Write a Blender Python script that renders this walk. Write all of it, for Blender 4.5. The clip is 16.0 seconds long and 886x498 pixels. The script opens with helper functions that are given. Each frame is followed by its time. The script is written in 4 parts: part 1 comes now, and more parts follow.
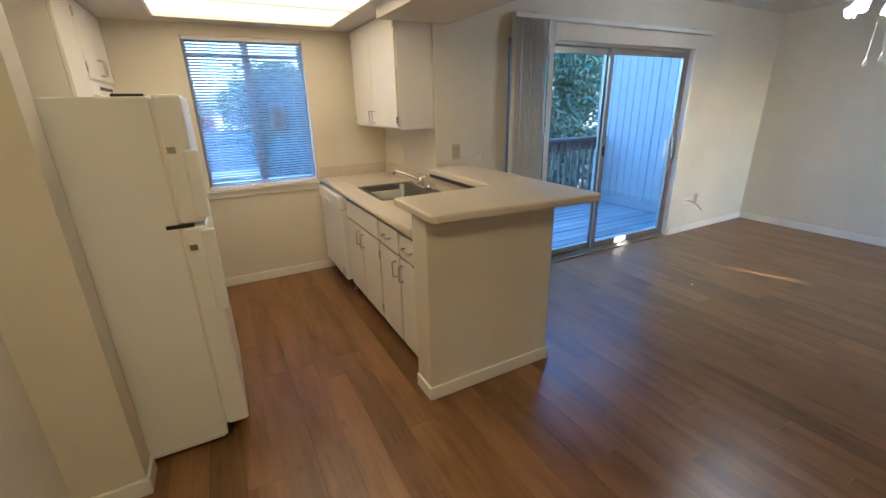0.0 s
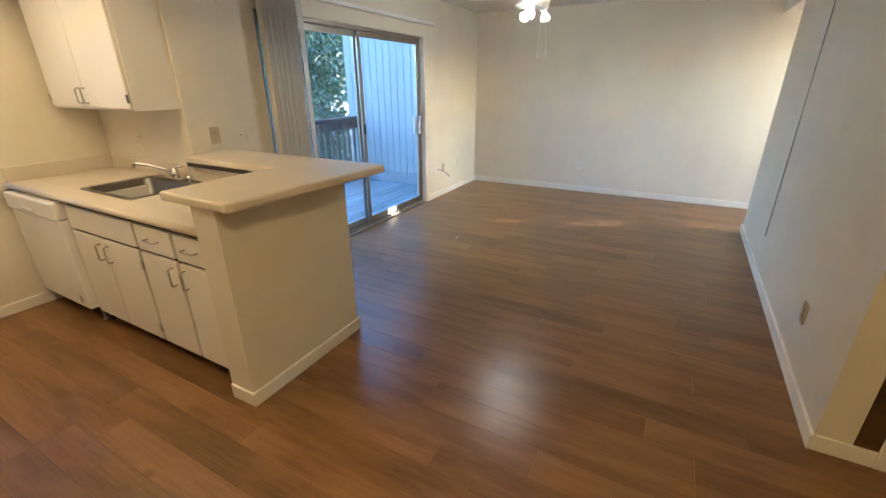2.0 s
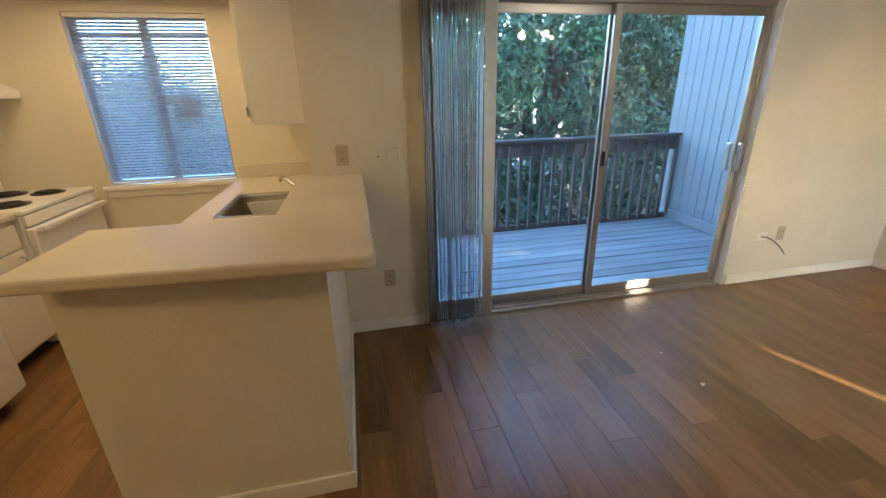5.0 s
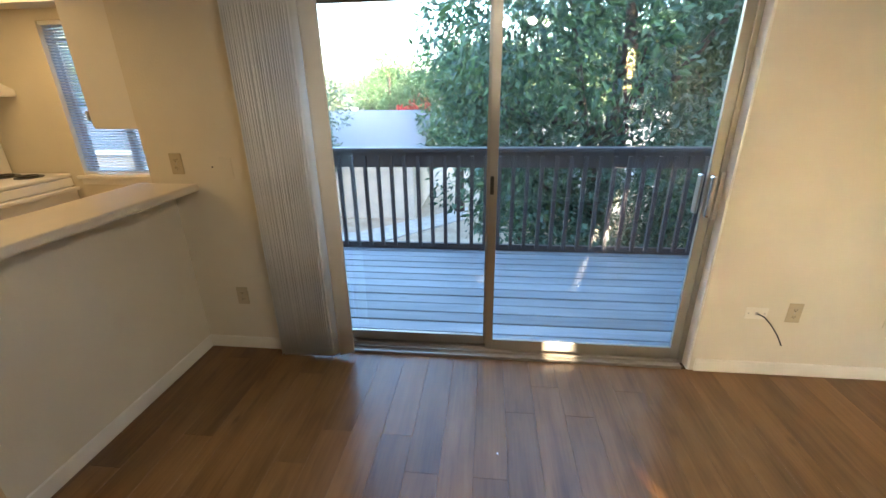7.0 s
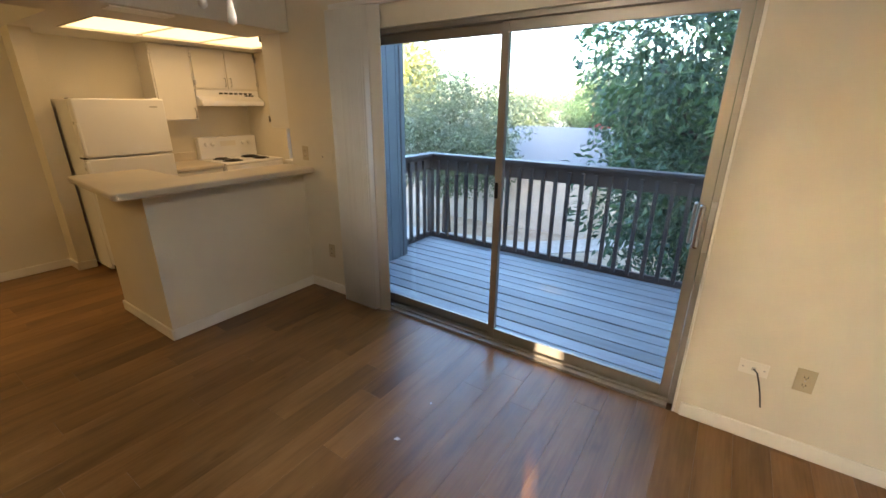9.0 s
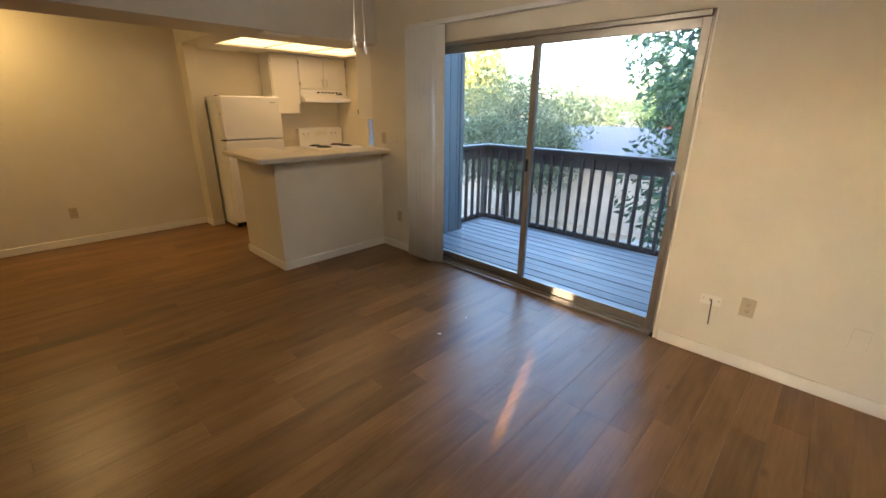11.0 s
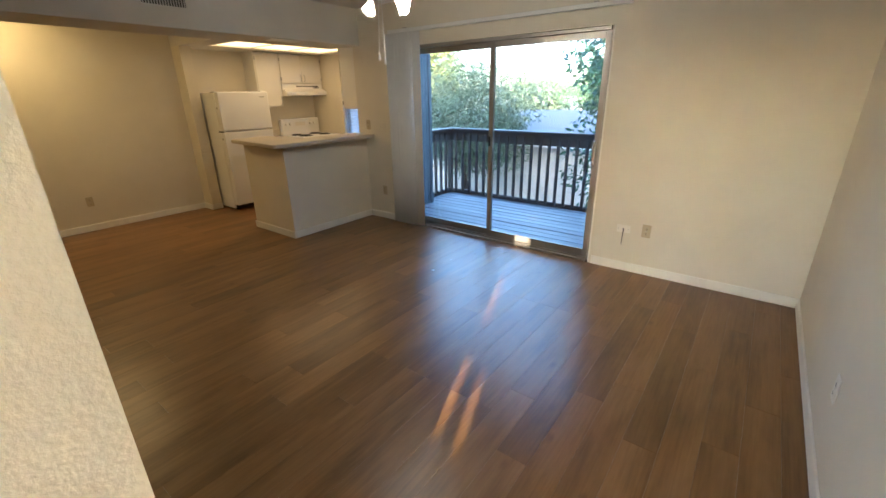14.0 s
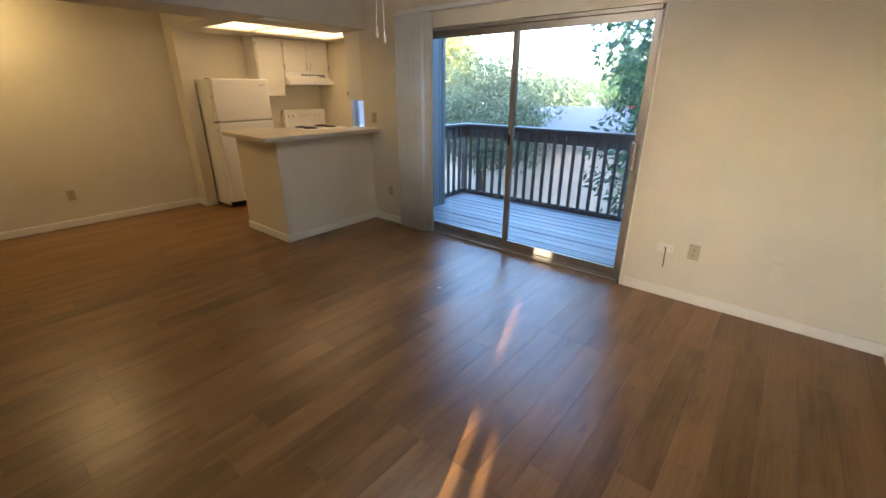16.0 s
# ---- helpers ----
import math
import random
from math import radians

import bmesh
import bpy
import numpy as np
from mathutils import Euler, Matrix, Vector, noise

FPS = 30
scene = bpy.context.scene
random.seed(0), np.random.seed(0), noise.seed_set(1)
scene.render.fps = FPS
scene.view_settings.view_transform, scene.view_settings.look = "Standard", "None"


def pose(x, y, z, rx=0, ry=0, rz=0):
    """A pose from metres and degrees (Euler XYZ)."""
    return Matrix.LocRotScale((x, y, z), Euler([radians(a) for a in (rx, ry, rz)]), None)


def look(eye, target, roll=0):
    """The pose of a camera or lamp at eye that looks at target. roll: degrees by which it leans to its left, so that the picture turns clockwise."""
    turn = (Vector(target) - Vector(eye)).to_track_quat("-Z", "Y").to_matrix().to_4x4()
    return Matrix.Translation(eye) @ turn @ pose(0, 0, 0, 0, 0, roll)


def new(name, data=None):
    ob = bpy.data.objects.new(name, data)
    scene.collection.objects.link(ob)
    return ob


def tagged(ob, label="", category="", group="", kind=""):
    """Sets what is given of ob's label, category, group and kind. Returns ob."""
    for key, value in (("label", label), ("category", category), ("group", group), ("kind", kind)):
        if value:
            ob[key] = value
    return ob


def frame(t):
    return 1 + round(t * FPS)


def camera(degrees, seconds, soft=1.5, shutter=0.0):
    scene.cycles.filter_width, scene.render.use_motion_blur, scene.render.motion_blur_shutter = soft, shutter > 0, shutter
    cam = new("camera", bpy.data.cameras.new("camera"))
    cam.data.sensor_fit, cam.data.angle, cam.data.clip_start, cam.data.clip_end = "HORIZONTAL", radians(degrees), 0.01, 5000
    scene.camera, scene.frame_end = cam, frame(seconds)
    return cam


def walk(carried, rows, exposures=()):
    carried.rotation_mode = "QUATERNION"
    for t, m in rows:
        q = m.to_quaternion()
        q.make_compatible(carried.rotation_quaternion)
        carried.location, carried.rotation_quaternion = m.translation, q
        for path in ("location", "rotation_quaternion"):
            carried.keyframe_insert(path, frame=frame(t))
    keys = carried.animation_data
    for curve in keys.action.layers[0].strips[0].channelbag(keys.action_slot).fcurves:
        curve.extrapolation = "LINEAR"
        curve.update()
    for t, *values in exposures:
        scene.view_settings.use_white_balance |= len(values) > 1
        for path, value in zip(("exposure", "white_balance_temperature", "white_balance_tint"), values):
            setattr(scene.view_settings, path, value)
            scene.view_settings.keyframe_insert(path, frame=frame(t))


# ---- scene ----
cam = camera(94.0, 16.0)
PATH = [
    (0, (-1.632, -2.918, 1.552), (-0.744, -1.254, 0.889), -1.2),
    (0.5, (-1.608, -2.851, 1.536), (-0.385, -1.407, 0.888), -1.1),
    (1, (-1.6, -2.833, 1.525), (-0.104, -1.692, 0.847), -0.4),
    (1.5, (-1.721, -2.829, 1.521), (-0.097, -1.906, 0.805), -0.3),
    (2, (-1.816, -2.845, 1.523), (-0.184, -1.96, 0.778), -0.3),
    (2.5, (-1.716, -2.84, 1.523), (-0.21, -1.764, 0.763), -0.5),
    (3, (-1.443, -2.832, 1.512), (-0.189, -1.466, 0.763), -1.1),
    (3.5, (-1.107, -2.763, 1.529), (-0.143, -1.168, 0.803), -1.3),
    (6, (0.984, -2.33, 1.506), (1.125, -0.464, 0.802), -1.3),
    (6.5, (1.382, -2.212, 1.549), (1.376, -0.345, 0.831), -1.2),
    (7, (1.782, -2.141, 1.561), (1.574, -0.29, 0.834), -0.9),
    (7.5, (2.207, -2.078, 1.493), (1.752, -0.252, 0.816), -0.0),
    (8, (2.542, -2.022, 1.529), (1.832, -0.282, 0.845), 0.6),
    (8.5, (2.806, -2.071, 1.546), (1.905, -0.414, 0.88), 0.7),
    (9, (2.976, -2.233, 1.571), (1.908, -0.675, 0.913), 0.4),
    (9.5, (3.143, -2.433, 1.576), (1.94, -0.977, 0.919), 0.3),
    (10, (3.346, -2.57, 1.557), (2.045, -1.202, 0.896), 0.5),
    (12.5, (3.893, -3.407, 1.515), (2.634, -2.0, 0.857), 0.8),
    (13, (3.972, -3.591, 1.522), (2.767, -2.15, 0.836), -0.1),
    (13.5, (4.053, -3.71, 1.555), (2.876, -2.254, 0.852), -0.9),
    (14, (4.103, -3.774, 1.551), (2.966, -2.288, 0.844), -0.9),
    (14.5, (4.125, -3.759, 1.544), (2.989, -2.279, 0.824), -0.8),
    (15, (4.116, -3.728, 1.542), (2.976, -2.257, 0.81), -0.7),
    (15.5, (4.024, -3.594, 1.508), (2.87, -2.132, 0.78), -0.2),
    (16, (3.799, -3.324, 1.515), (2.619, -1.882, 0.786), 0.2),
]
walk(cam, [(t, look(eye, target, roll)) for t, eye, target, roll in PATH], exposures=[(0.0, 4.65, 4150, 11), (0.5, 4.65, 4150, 11), (1.5, 4.95, 4500, 10), (2.5, 4.9, 4550, 10), (3.0, 4.75, 4700, 11), (3.5, 4.65, 5100, 13), (6.0, 4.55, 4800, 9), (6.5, 4.55, 5150, 10), (8.0, 4.35, 5500, 13), (10.0, 4.25, 5600, 15), (12.5, 4.35, 5350, 14), (14.0, 4.35, 4950, 11), (15.0, 4.35, 5000, 11), (16.0, 4.35, 5100, 14)])

# world, sun and lamps
SUN_EL, SUN_AZ = 9.0, 160.2
world = bpy.data.worlds.new("sky")
world.use_nodes = True
scene.world = world
wn = world.node_tree
sky = wn.nodes.new("ShaderNodeTexSky")
sky.sky_type, sky.sun_disc = "NISHITA", False
sky.air_density, sky.dust_density = 1.0, 3.0
sky.sun_elevation, sky.sun_rotation = radians(SUN_EL), radians(SUN_AZ)
wn.links.new(sky.outputs[0], wn.nodes["Background"].inputs[0])
wn.nodes["Background"].inputs[1].default_value = 0.15


def lamp(name, kind, m, energy, colour, **more):
    data = bpy.data.lights.new(name, kind)
    data.energy, data.color = energy, colour
    for k, v in more.items():
        if k == "radius":
            data.shadow_soft_size = v
        if k == "angle":
            data.angle = radians(v)
    ob = new(name, data)
    ob.matrix_world = m
    return ob


az, el = radians(SUN_AZ), radians(SUN_EL)
sun_way = Vector((math.sin(az) * math.cos(el), math.cos(az) * math.cos(el), math.sin(el)))
lamp("sun", "SUN", look(tuple(sun_way * 50), (0, 0, 0)), 2.0, (1.0, 0.74, 0.44), angle=0.5)


# ---- materials ----
def material(name, rough=0.6, metal=0.0):
    m = bpy.data.materials.new(name)
    m.use_nodes = True
    n = m.node_tree
    b = n.nodes["Principled BSDF"]
    b.inputs["Roughness"].default_value, b.inputs["Metallic"].default_value = rough, metal
    return m, n, b


def node(n, kind, **values):
    x = n.nodes.new(kind)
    for k, v in values.items():
        x.inputs[k.replace("_", " ")].default_value = v
    return x


def coords(n, scale=(1, 1, 1), shuffle=False):
    t = n.nodes.new("ShaderNodeTexCoord")
    mp = n.nodes.new("ShaderNodeMapping")
    mp.inputs["Scale"].default_value = scale
    n.links.new(t.outputs["Object"], mp.inputs["Vector"])
    if shuffle:
        info = n.nodes.new("ShaderNodeObjectInfo")
        mul = n.nodes.new("ShaderNodeMath")
        mul.operation = "MULTIPLY"
        mul.inputs[1].default_value = 37.0
        n.links.new(info.outputs["Random"], mul.inputs[0])
        n.links.new(mul.outputs[0], mp.inputs["Location"])
    return mp.outputs["Vector"]


def ramp(n, fac, stops):
    r = n.nodes.new("ShaderNodeValToRGB")
    e = r.color_ramp.elements
    while len(e) < len(stops):
        e.new(0.5)
    for s, (p, c) in zip(e, stops):
        s.position, s.color = p, (*c, 1)
    n.links.new(fac, r.inputs[0])
    return r.outputs[0]


def bump(n, b, height, strength, distance):
    k = n.nodes.new("ShaderNodeBump")
    k.inputs["Strength"].default_value, k.inputs["Distance"].default_value = strength, distance
    n.links.new(height, k.inputs["Height"])
    n.links.new(k.outputs[0], b.inputs["Normal"])


def painted(name, colour, rough=0.6, grain=180.0, relief=0.15, stain=0.05, metal=0.0, distance=0.002, shuffle=False, uneven=0.12):
    """Paint, plastic or metal: large uneven tone, fine relief, uneven gloss."""
    m, n, b = material(name, rough, metal)
    v = coords(n, shuffle=shuffle)
    big = node(n, "ShaderNodeTexNoise", Scale=2.3, Detail=5.0)
    n.links.new(v, big.inputs["Vector"])
    lo = tuple(max(c * (1 - stain * 1.6), 0) for c in colour)
    hi = tuple(min(c * (1 + stain), 1) for c in colour)
    n.links.new(ramp(n, big.outputs[0], ((0.3, lo), (0.7, hi))), b.inputs["Base Color"])
    fine = node(n, "ShaderNodeTexNoise", Scale=grain, Detail=3.0)
    n.links.new(v, fine.inputs["Vector"])
    if relief:
        bump(n, b, fine.outputs[0], relief, distance)
    rr = n.nodes.new("ShaderNodeMapRange")
    rr.inputs["To Min"].default_value, rr.inputs["To Max"].default_value = max(rough - uneven, 0.02), min(rough + uneven, 1)
    n.links.new(big.outputs[0], rr.inputs["Value"])
    n.links.new(rr.outputs[0], b.inputs["Roughness"])
    return m


def glowing(name, colour, strength):
    m, n, b = material(name, 0.4)
    b.inputs["Base Color"].default_value = (0.85, 0.83, 0.78, 1)
    b.inputs["Emission Color"].default_value = (*colour, 1)
    b.inputs["Emission Strength"].default_value = strength
    return m


def wood(name, tones, along, scale=1.0, rough=0.35, shuffle=True, knots=True):
    """Wood-look planks with the grain along x (0) or y (1)."""
    m, n, b = material(name, rough)
    s = [7.0 * scale, 7.0 * scale, 7.0 * scale]
    s[along] = 1.3 * scale
    v = coords(n, tuple(s), shuffle)
    wide = node(n, "ShaderNodeTexNoise", Scale=1.0, Detail=5.0, Roughness=0.6, Distortion=0.2)
    n.links.new(v, wide.inputs["Vector"])
    s2 = [75.0 * scale] * 3
    s2[along] = 2.2 * scale
    v2 = coords(n, tuple(s2), shuffle)
    fine = node(n, "ShaderNodeTexNoise", Scale=1.0, Detail=4.0, Roughness=0.7)
    n.links.new(v2, fine.inputs["Vector"])
    mix = n.nodes.new("ShaderNodeMix")
    mix.data_type = "FLOAT"
    mix.inputs[0].default_value = 0.32
    n.links.new(wide.outputs[0], mix.inputs[2])
    n.links.new(fine.outputs[0], mix.inputs[3])
    col = ramp(n, mix.outputs[0], ((0.3, tones[0]), (0.5, tones[1]), (0.72, tones[2])))
    hsv = n.nodes.new("ShaderNodeHueSaturation")
    n.links.new(col, hsv.inputs["Color"])
    info = n.nodes.new("ShaderNodeObjectInfo")
    mr = n.nodes.new("ShaderNodeMapRange")
    mr.inputs["To Min"].default_value, mr.inputs["To Max"].default_value = 0.83, 1.17
    n.links.new(info.outputs["Random"], mr.inputs["Value"])
    n.links.new(mr.outputs[0], hsv.inputs["Value"])
    out = hsv.outputs[0]
    if knots:
        s3 = [5.5] * 3
        s3[along] = 2.6
        vo = n.nodes.new("ShaderNodeTexVoronoi")
        vo.inputs["Scale"].default_value = 0.8
        n.links.new(coords(n, tuple(s3), shuffle), vo.inputs["Vector"])
        spot = ramp(n, vo.outputs["Distance"], ((0.0, (0.35, 0.3, 0.27)), (0.1, (1, 1, 1))))
        mul = n.nodes.new("ShaderNodeMix")
        mul.data_type, mul.blend_type = "RGBA", "MULTIPLY"
        mul.inputs[0].default_value = 0.6
        n.links.new(out, mul.inputs[6])
        n.links.new(spot, mul.inputs[7])
        out = mul.outputs[2]
    n.links.new(out, b.inputs["Base Color"])
    b.inputs["Specular IOR Level"].default_value = 0.42
    bump(n, b, fine.outputs[0], 0.22, 0.001)
    rr = n.nodes.new("ShaderNodeMapRange")
    rr.inputs["To Min"].default_value, rr.inputs["To Max"].default_value = rough - 0.02, rough + 0.05
    n.links.new(wide.outputs[0], rr.inputs["Value"])
    n.links.new(rr.outputs[0], b.inputs["Roughness"])
    return m


def glass(name, tint=(0.95, 0.98, 0.99)):
    m, n, b = material(name, 0.0)
    b.inputs["Base Color"].default_value = (*tint, 1)
    b.inputs["Transmission Weight"].default_value = 1.0
    b.inputs["IOR"].default_value = 1.45
    return m


def leafy(name, dark, light):
    m, n, b = material(name, 0.42)
    g = n.nodes.new("ShaderNodeNewGeometry")
    n.links.new(ramp(n, g.outputs["Random Per Island"], ((0.0, dark), (0.75, light), (1.0, tuple(c * 1.5 for c in light)))), b.inputs["Base Color"])
    tr = n.nodes.new("ShaderNodeBsdfTranslucent")
    tr.inputs[0].default_value = (light[0] * 1.3, light[1] * 1.5, light[2], 1)
    mx = n.nodes.new("ShaderNodeMixShader")
    mx.inputs[0].default_value = 0.2
    n.links.new(b.outputs[0], mx.inputs[1])
    n.links.new(tr.outputs[0], mx.inputs[2])
    n.links.new(mx.outputs[0], n.nodes["Material Output"].inputs[0])
    return m


def ground_mat(name, a, c, scale):
    m, n, b = material(name, 0.95)
    v = coords(n)
    k = node(n, "ShaderNodeTexNoise", Scale=scale, Detail=8.0, Roughness=0.65)
    n.links.new(v, k.inputs["Vector"])
    n.links.new(ramp(n, k.outputs[0], ((0.35, a), (0.65, c))), b.inputs["Base Color"])
    bump(n, b, k.outputs[0], 0.4, 0.03)
    return m


WALL = painted("wall_paint", (0.73, 0.675, 0.54), 0.62, 80.0, 0.5, 0.03, distance=0.003)
CEIL = painted("ceiling_paint", (0.66, 0.63, 0.56), 0.85, 70.0, 0.5, 0.03, distance=0.004)
TRIM = painted("trim_paint", (0.84, 0.81, 0.72), 0.42, 60.0, 0.1, 0.05)
WHITE = painted("appliance_enamel", (0.84, 0.83, 0.79), 0.34, 350.0, 0.0, 0.015, uneven=0.03)
CABINET = painted("cabinet_paint", (0.80, 0.765, 0.68), 0.42, 90.0, 0.12, 0.03)
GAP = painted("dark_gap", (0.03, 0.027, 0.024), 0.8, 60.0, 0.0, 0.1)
LAMINATE = painted("laminate", (0.66, 0.59, 0.47), 0.4, 500.0, 0.04, 0.07)
STEEL = painted("stainless_steel", (0.22, 0.215, 0.205), 0.4, 200.0, 0.08, 0.12, 1.0)
CHROME = painted("chrome", (0.75, 0.74, 0.72), 0.12, 200.0, 0.0, 0.04, 1.0)
NICKEL = painted("brushed_nickel", (0.5, 0.48, 0.44), 0.3, 300.0, 0.05, 0.06, 1.0)
LEAF_RED = leafy("leaf_red", (0.22, 0.03, 0.03), (0.42, 0.06, 0.06))
ALU = painted("bronze_aluminium", (0.40, 0.365, 0.31), 0.42, 200.0, 0.05, 0.08, 0.75)
BLACK = painted("black_enamel", (0.02, 0.02, 0.02), 0.35, 150.0, 0.05, 0.1)
RUBBER = painted("rubber", (0.04, 0.04, 0.04), 0.8, 100.0, 0.1, 0.1)
ALMOND = painted("almond_plastic", (0.50, 0.42, 0.26), 0.4, 300.0, 0.03, 0.04)
IVORY = painted("ivory_plastic", (0.80, 0.76, 0.66), 0.4, 300.0, 0.03, 0.04)
BLIND = painted("blind_vinyl", (0.80, 0.79, 0.75), 0.45, 120.0, 0.08, 0.05)
SLAT = painted("slat_vinyl", (0.58, 0.62, 0.68), 0.4, 120.0, 0.0, 0.03)
lit = SLAT.node_tree
see = node(lit, "ShaderNodeBsdfTranslucent", Color=(0.55, 0.62, 0.74, 1))
mixed = node(lit, "ShaderNodeMixShader", Fac=0.3)
lit.links.new(lit.nodes["Principled BSDF"].outputs[0], mixed.inputs[1])
lit.links.new(see.outputs[0], mixed.inputs[2])
lit.links.new(mixed.outputs[0], lit.nodes["Material Output"].inputs[0])
DECKM = wood("deck_paint", ((0.15, 0.165, 0.18), (0.235, 0.255, 0.275), (0.32, 0.34, 0.36)), 0, 0.6, 0.5)
RAILM = painted("rail_paint", (0.075, 0.066, 0.064), 0.55, 60.0, 0.3, 0.12)
SIDING = painted("siding_paint", (0.29, 0.305, 0.315), 0.6, 90.0, 0.3, 0.06)
SIDING_DARK = painted("dark_siding_paint", (0.17, 0.19, 0.20), 0.7, 90.0, 0.3, 0.08)
STUCCO = painted("stucco", (0.45, 0.47, 0.48), 0.9, 120.0, 0.6, 0.05, distance=0.006)
FLOORM = wood("vinyl_plank", ((0.100, 0.048, 0.013), (0.206, 0.106, 0.033), (0.296, 0.160, 0.056)), 1, 1.0, 0.30)
SUBFLOOR = painted("subfloor", (0.05, 0.028, 0.015), 0.8, 60.0, 0.2, 0.1)
BARK = painted("bark", (0.055, 0.042, 0.033), 0.9, 30.0, 0.8, 0.2, distance=0.02)
LEAF_DARK = leafy("leaf_dark", (0.011, 0.032, 0.022), (0.056, 0.105, 0.068))
LEAF_MID = leafy("leaf_mid", (0.040, 0.078, 0.038), (0.098, 0.160, 0.068))
LEAF_GREY = leafy("leaf_grey", (0.060, 0.085, 0.055), (0.135, 0.170, 0.105))
# warm low sunlight on foliage, put into the leaf colour as yellow
LEAF_YELLOW = leafy("leaf_yellow", (0.09, 0.11, 0.035), (0.19, 0.20, 0.06))
SOIL = ground_mat("dry_ground", (0.34, 0.27, 0.19), (0.47, 0.39, 0.29), 1.6)
CONCRETE = ground_mat("concrete", (0.38, 0.37, 0.35), (0.50, 0.49, 0.46), 4.0)
ASPHALT = ground_mat("asphalt", (0.05, 0.05, 0.055), (0.09, 0.09, 0.09), 6.0)
SHINGLE = ground_mat("roof_shingle", (0.13, 0.14, 0.155), (0.21, 0.22, 0.235), 9.0)
ROOFBLUE = painted("metal_roof", (0.34, 0.35, 0.35), 0.6, 30.0, 0.1, 0.08)
HOUSE = painted("house_wall", (0.52, 0.47, 0.40), 0.85, 50.0, 0.3, 0.06)
PANEL = glowing("ceiling_diffuser", (1.0, 0.60, 0.22), 0.145)
BULB = glowing("bulb_glow", (1.0, 0.80, 0.52), 22.0)
DINING_GLOW = glowing("dining_lamp_glow", (1.0, 0.60, 0.18), 1.05)
GLASS = glass("pane_glass")
FROST = painted("frosted_glass", (0.9, 0.88, 0.82), 0.3, 50.0, 0.0, 0.02)
lit = FROST.node_tree
see = node(lit, "ShaderNodeBsdfTranslucent", Color=(0.92, 0.9, 0.85, 1))
mixed = node(lit, "ShaderNodeMixShader", Fac=0.3)
lit.links.new(lit.nodes["Principled BSDF"].outputs[0], mixed.inputs[1])
lit.links.new(see.outputs[0], mixed.inputs[2])
lit.links.new(mixed.outputs[0], lit.nodes["Material Output"].inputs[0])


# ---- mesh helpers ----
def mesh_of(name, bm, mat, smooth=False):
    me = bpy.data.meshes.new(name)
    bm.to_mesh(me)
    bm.free()
    me.materials.append(mat)
    if smooth:
        for p in me.polygons:
            p.use_smooth = True
    return me


def box(x0, x1, y0, y1, z0, z1, bevel=0.0, bm=None, seg=2):
    """A box by its limits, its edges rounded by bevel."""
    own = bmesh.new()
    bmesh.ops.create_cube(own, size=1.0)
    sx, sy, sz = x1 - x0, y1 - y0, z1 - z0
    for v in own.verts:
        v.co = Vector((x0 + (v.co.x + 0.5) * sx, y0 + (v.co.y + 0.5) * sy, z0 + (v.co.z + 0.5) * sz))
    if bevel:
        bmesh.ops.bevel(own, geom=own.edges[:], offset=min(bevel, abs(sx) * 0.45, abs(sy) * 0.45, abs(sz) * 0.45), segments=seg, affect="EDGES", profile=0.5)
    if bm is None:
        return own
    tmp = bpy.data.meshes.new("tmp")
    own.to_mesh(tmp)
    own.free()
    bm.from_mesh(tmp)
    bpy.data.meshes.remove(tmp)
    return bm


def boxes(*limits, bevel=0.0):
    bm = bmesh.new()
    for l in limits:
        box(*l, bevel=bevel, bm=bm)
    return bm


def tube(points, radius, sides=10, bm=None, taper=None):
    """A round tube along points; taper gives a radius for each."""
    bm = bm or bmesh.new()
    pts = [Vector(p) for p in points]
    rings = []
    ref = Vector((0.31, 0.17, 0.93))
    for i, p in enumerate(pts):
        d = (pts[min(i + 1, len(pts) - 1)] - pts[max(i - 1, 0)]).normalized()
        u = d.cross(ref if abs(d.dot(ref)) < 0.95 else Vector((1, 0, 0))).normalized()
        w = d.cross(u)
        r = taper[i] if taper else radius
        rings.append([bm.verts.new(p + (u * math.cos(a) + w * math.sin(a)) * r) for a in (2 * math.pi * k / sides for k in range(sides))])
    for a, b in zip(rings, rings[1:]):
        for k in range(sides):
            bm.faces.new((a[k], a[(k + 1) % sides], b[(k + 1) % sides], b[k]))
    bm.faces.new(rings[0][::-1])
    bm.faces.new(rings[-1])
    bmesh.ops.recalc_face_normals(bm, faces=bm.faces[:])
    return bm


def lathe(profile, centre, sides=24, bm=None, axis="z"):
    """A turned shape: profile of (radius, height) about an axis through centre."""
    bm = bm or bmesh.new()
    c = Vector(centre)
    rings = []
    for r, h in profile:
        ring = []
        for k in range(sides):
            a = 2 * math.pi * k / sides
            q = Vector((max(r, 1e-4) * math.cos(a), max(r, 1e-4) * math.sin(a), h))
            if axis == "x":
                q = Vector((q.z, q.x, q.y))
            if axis == "y":
                q = Vector((q.x, q.z, q.y))
            ring.append(bm.verts.new(c + q))
        rings.append(ring)
    for a, b in zip(rings, rings[1:]):
        for k in range(sides):
            bm.faces.new((a[k], a[(k + 1) % sides], b[(k + 1) % sides], b[k]))
    bm.faces.new(rings[0][::-1])
    bm.faces.new(rings[-1])
    bmesh.ops.recalc_face_normals(bm, faces=bm.faces[:])
    return bm


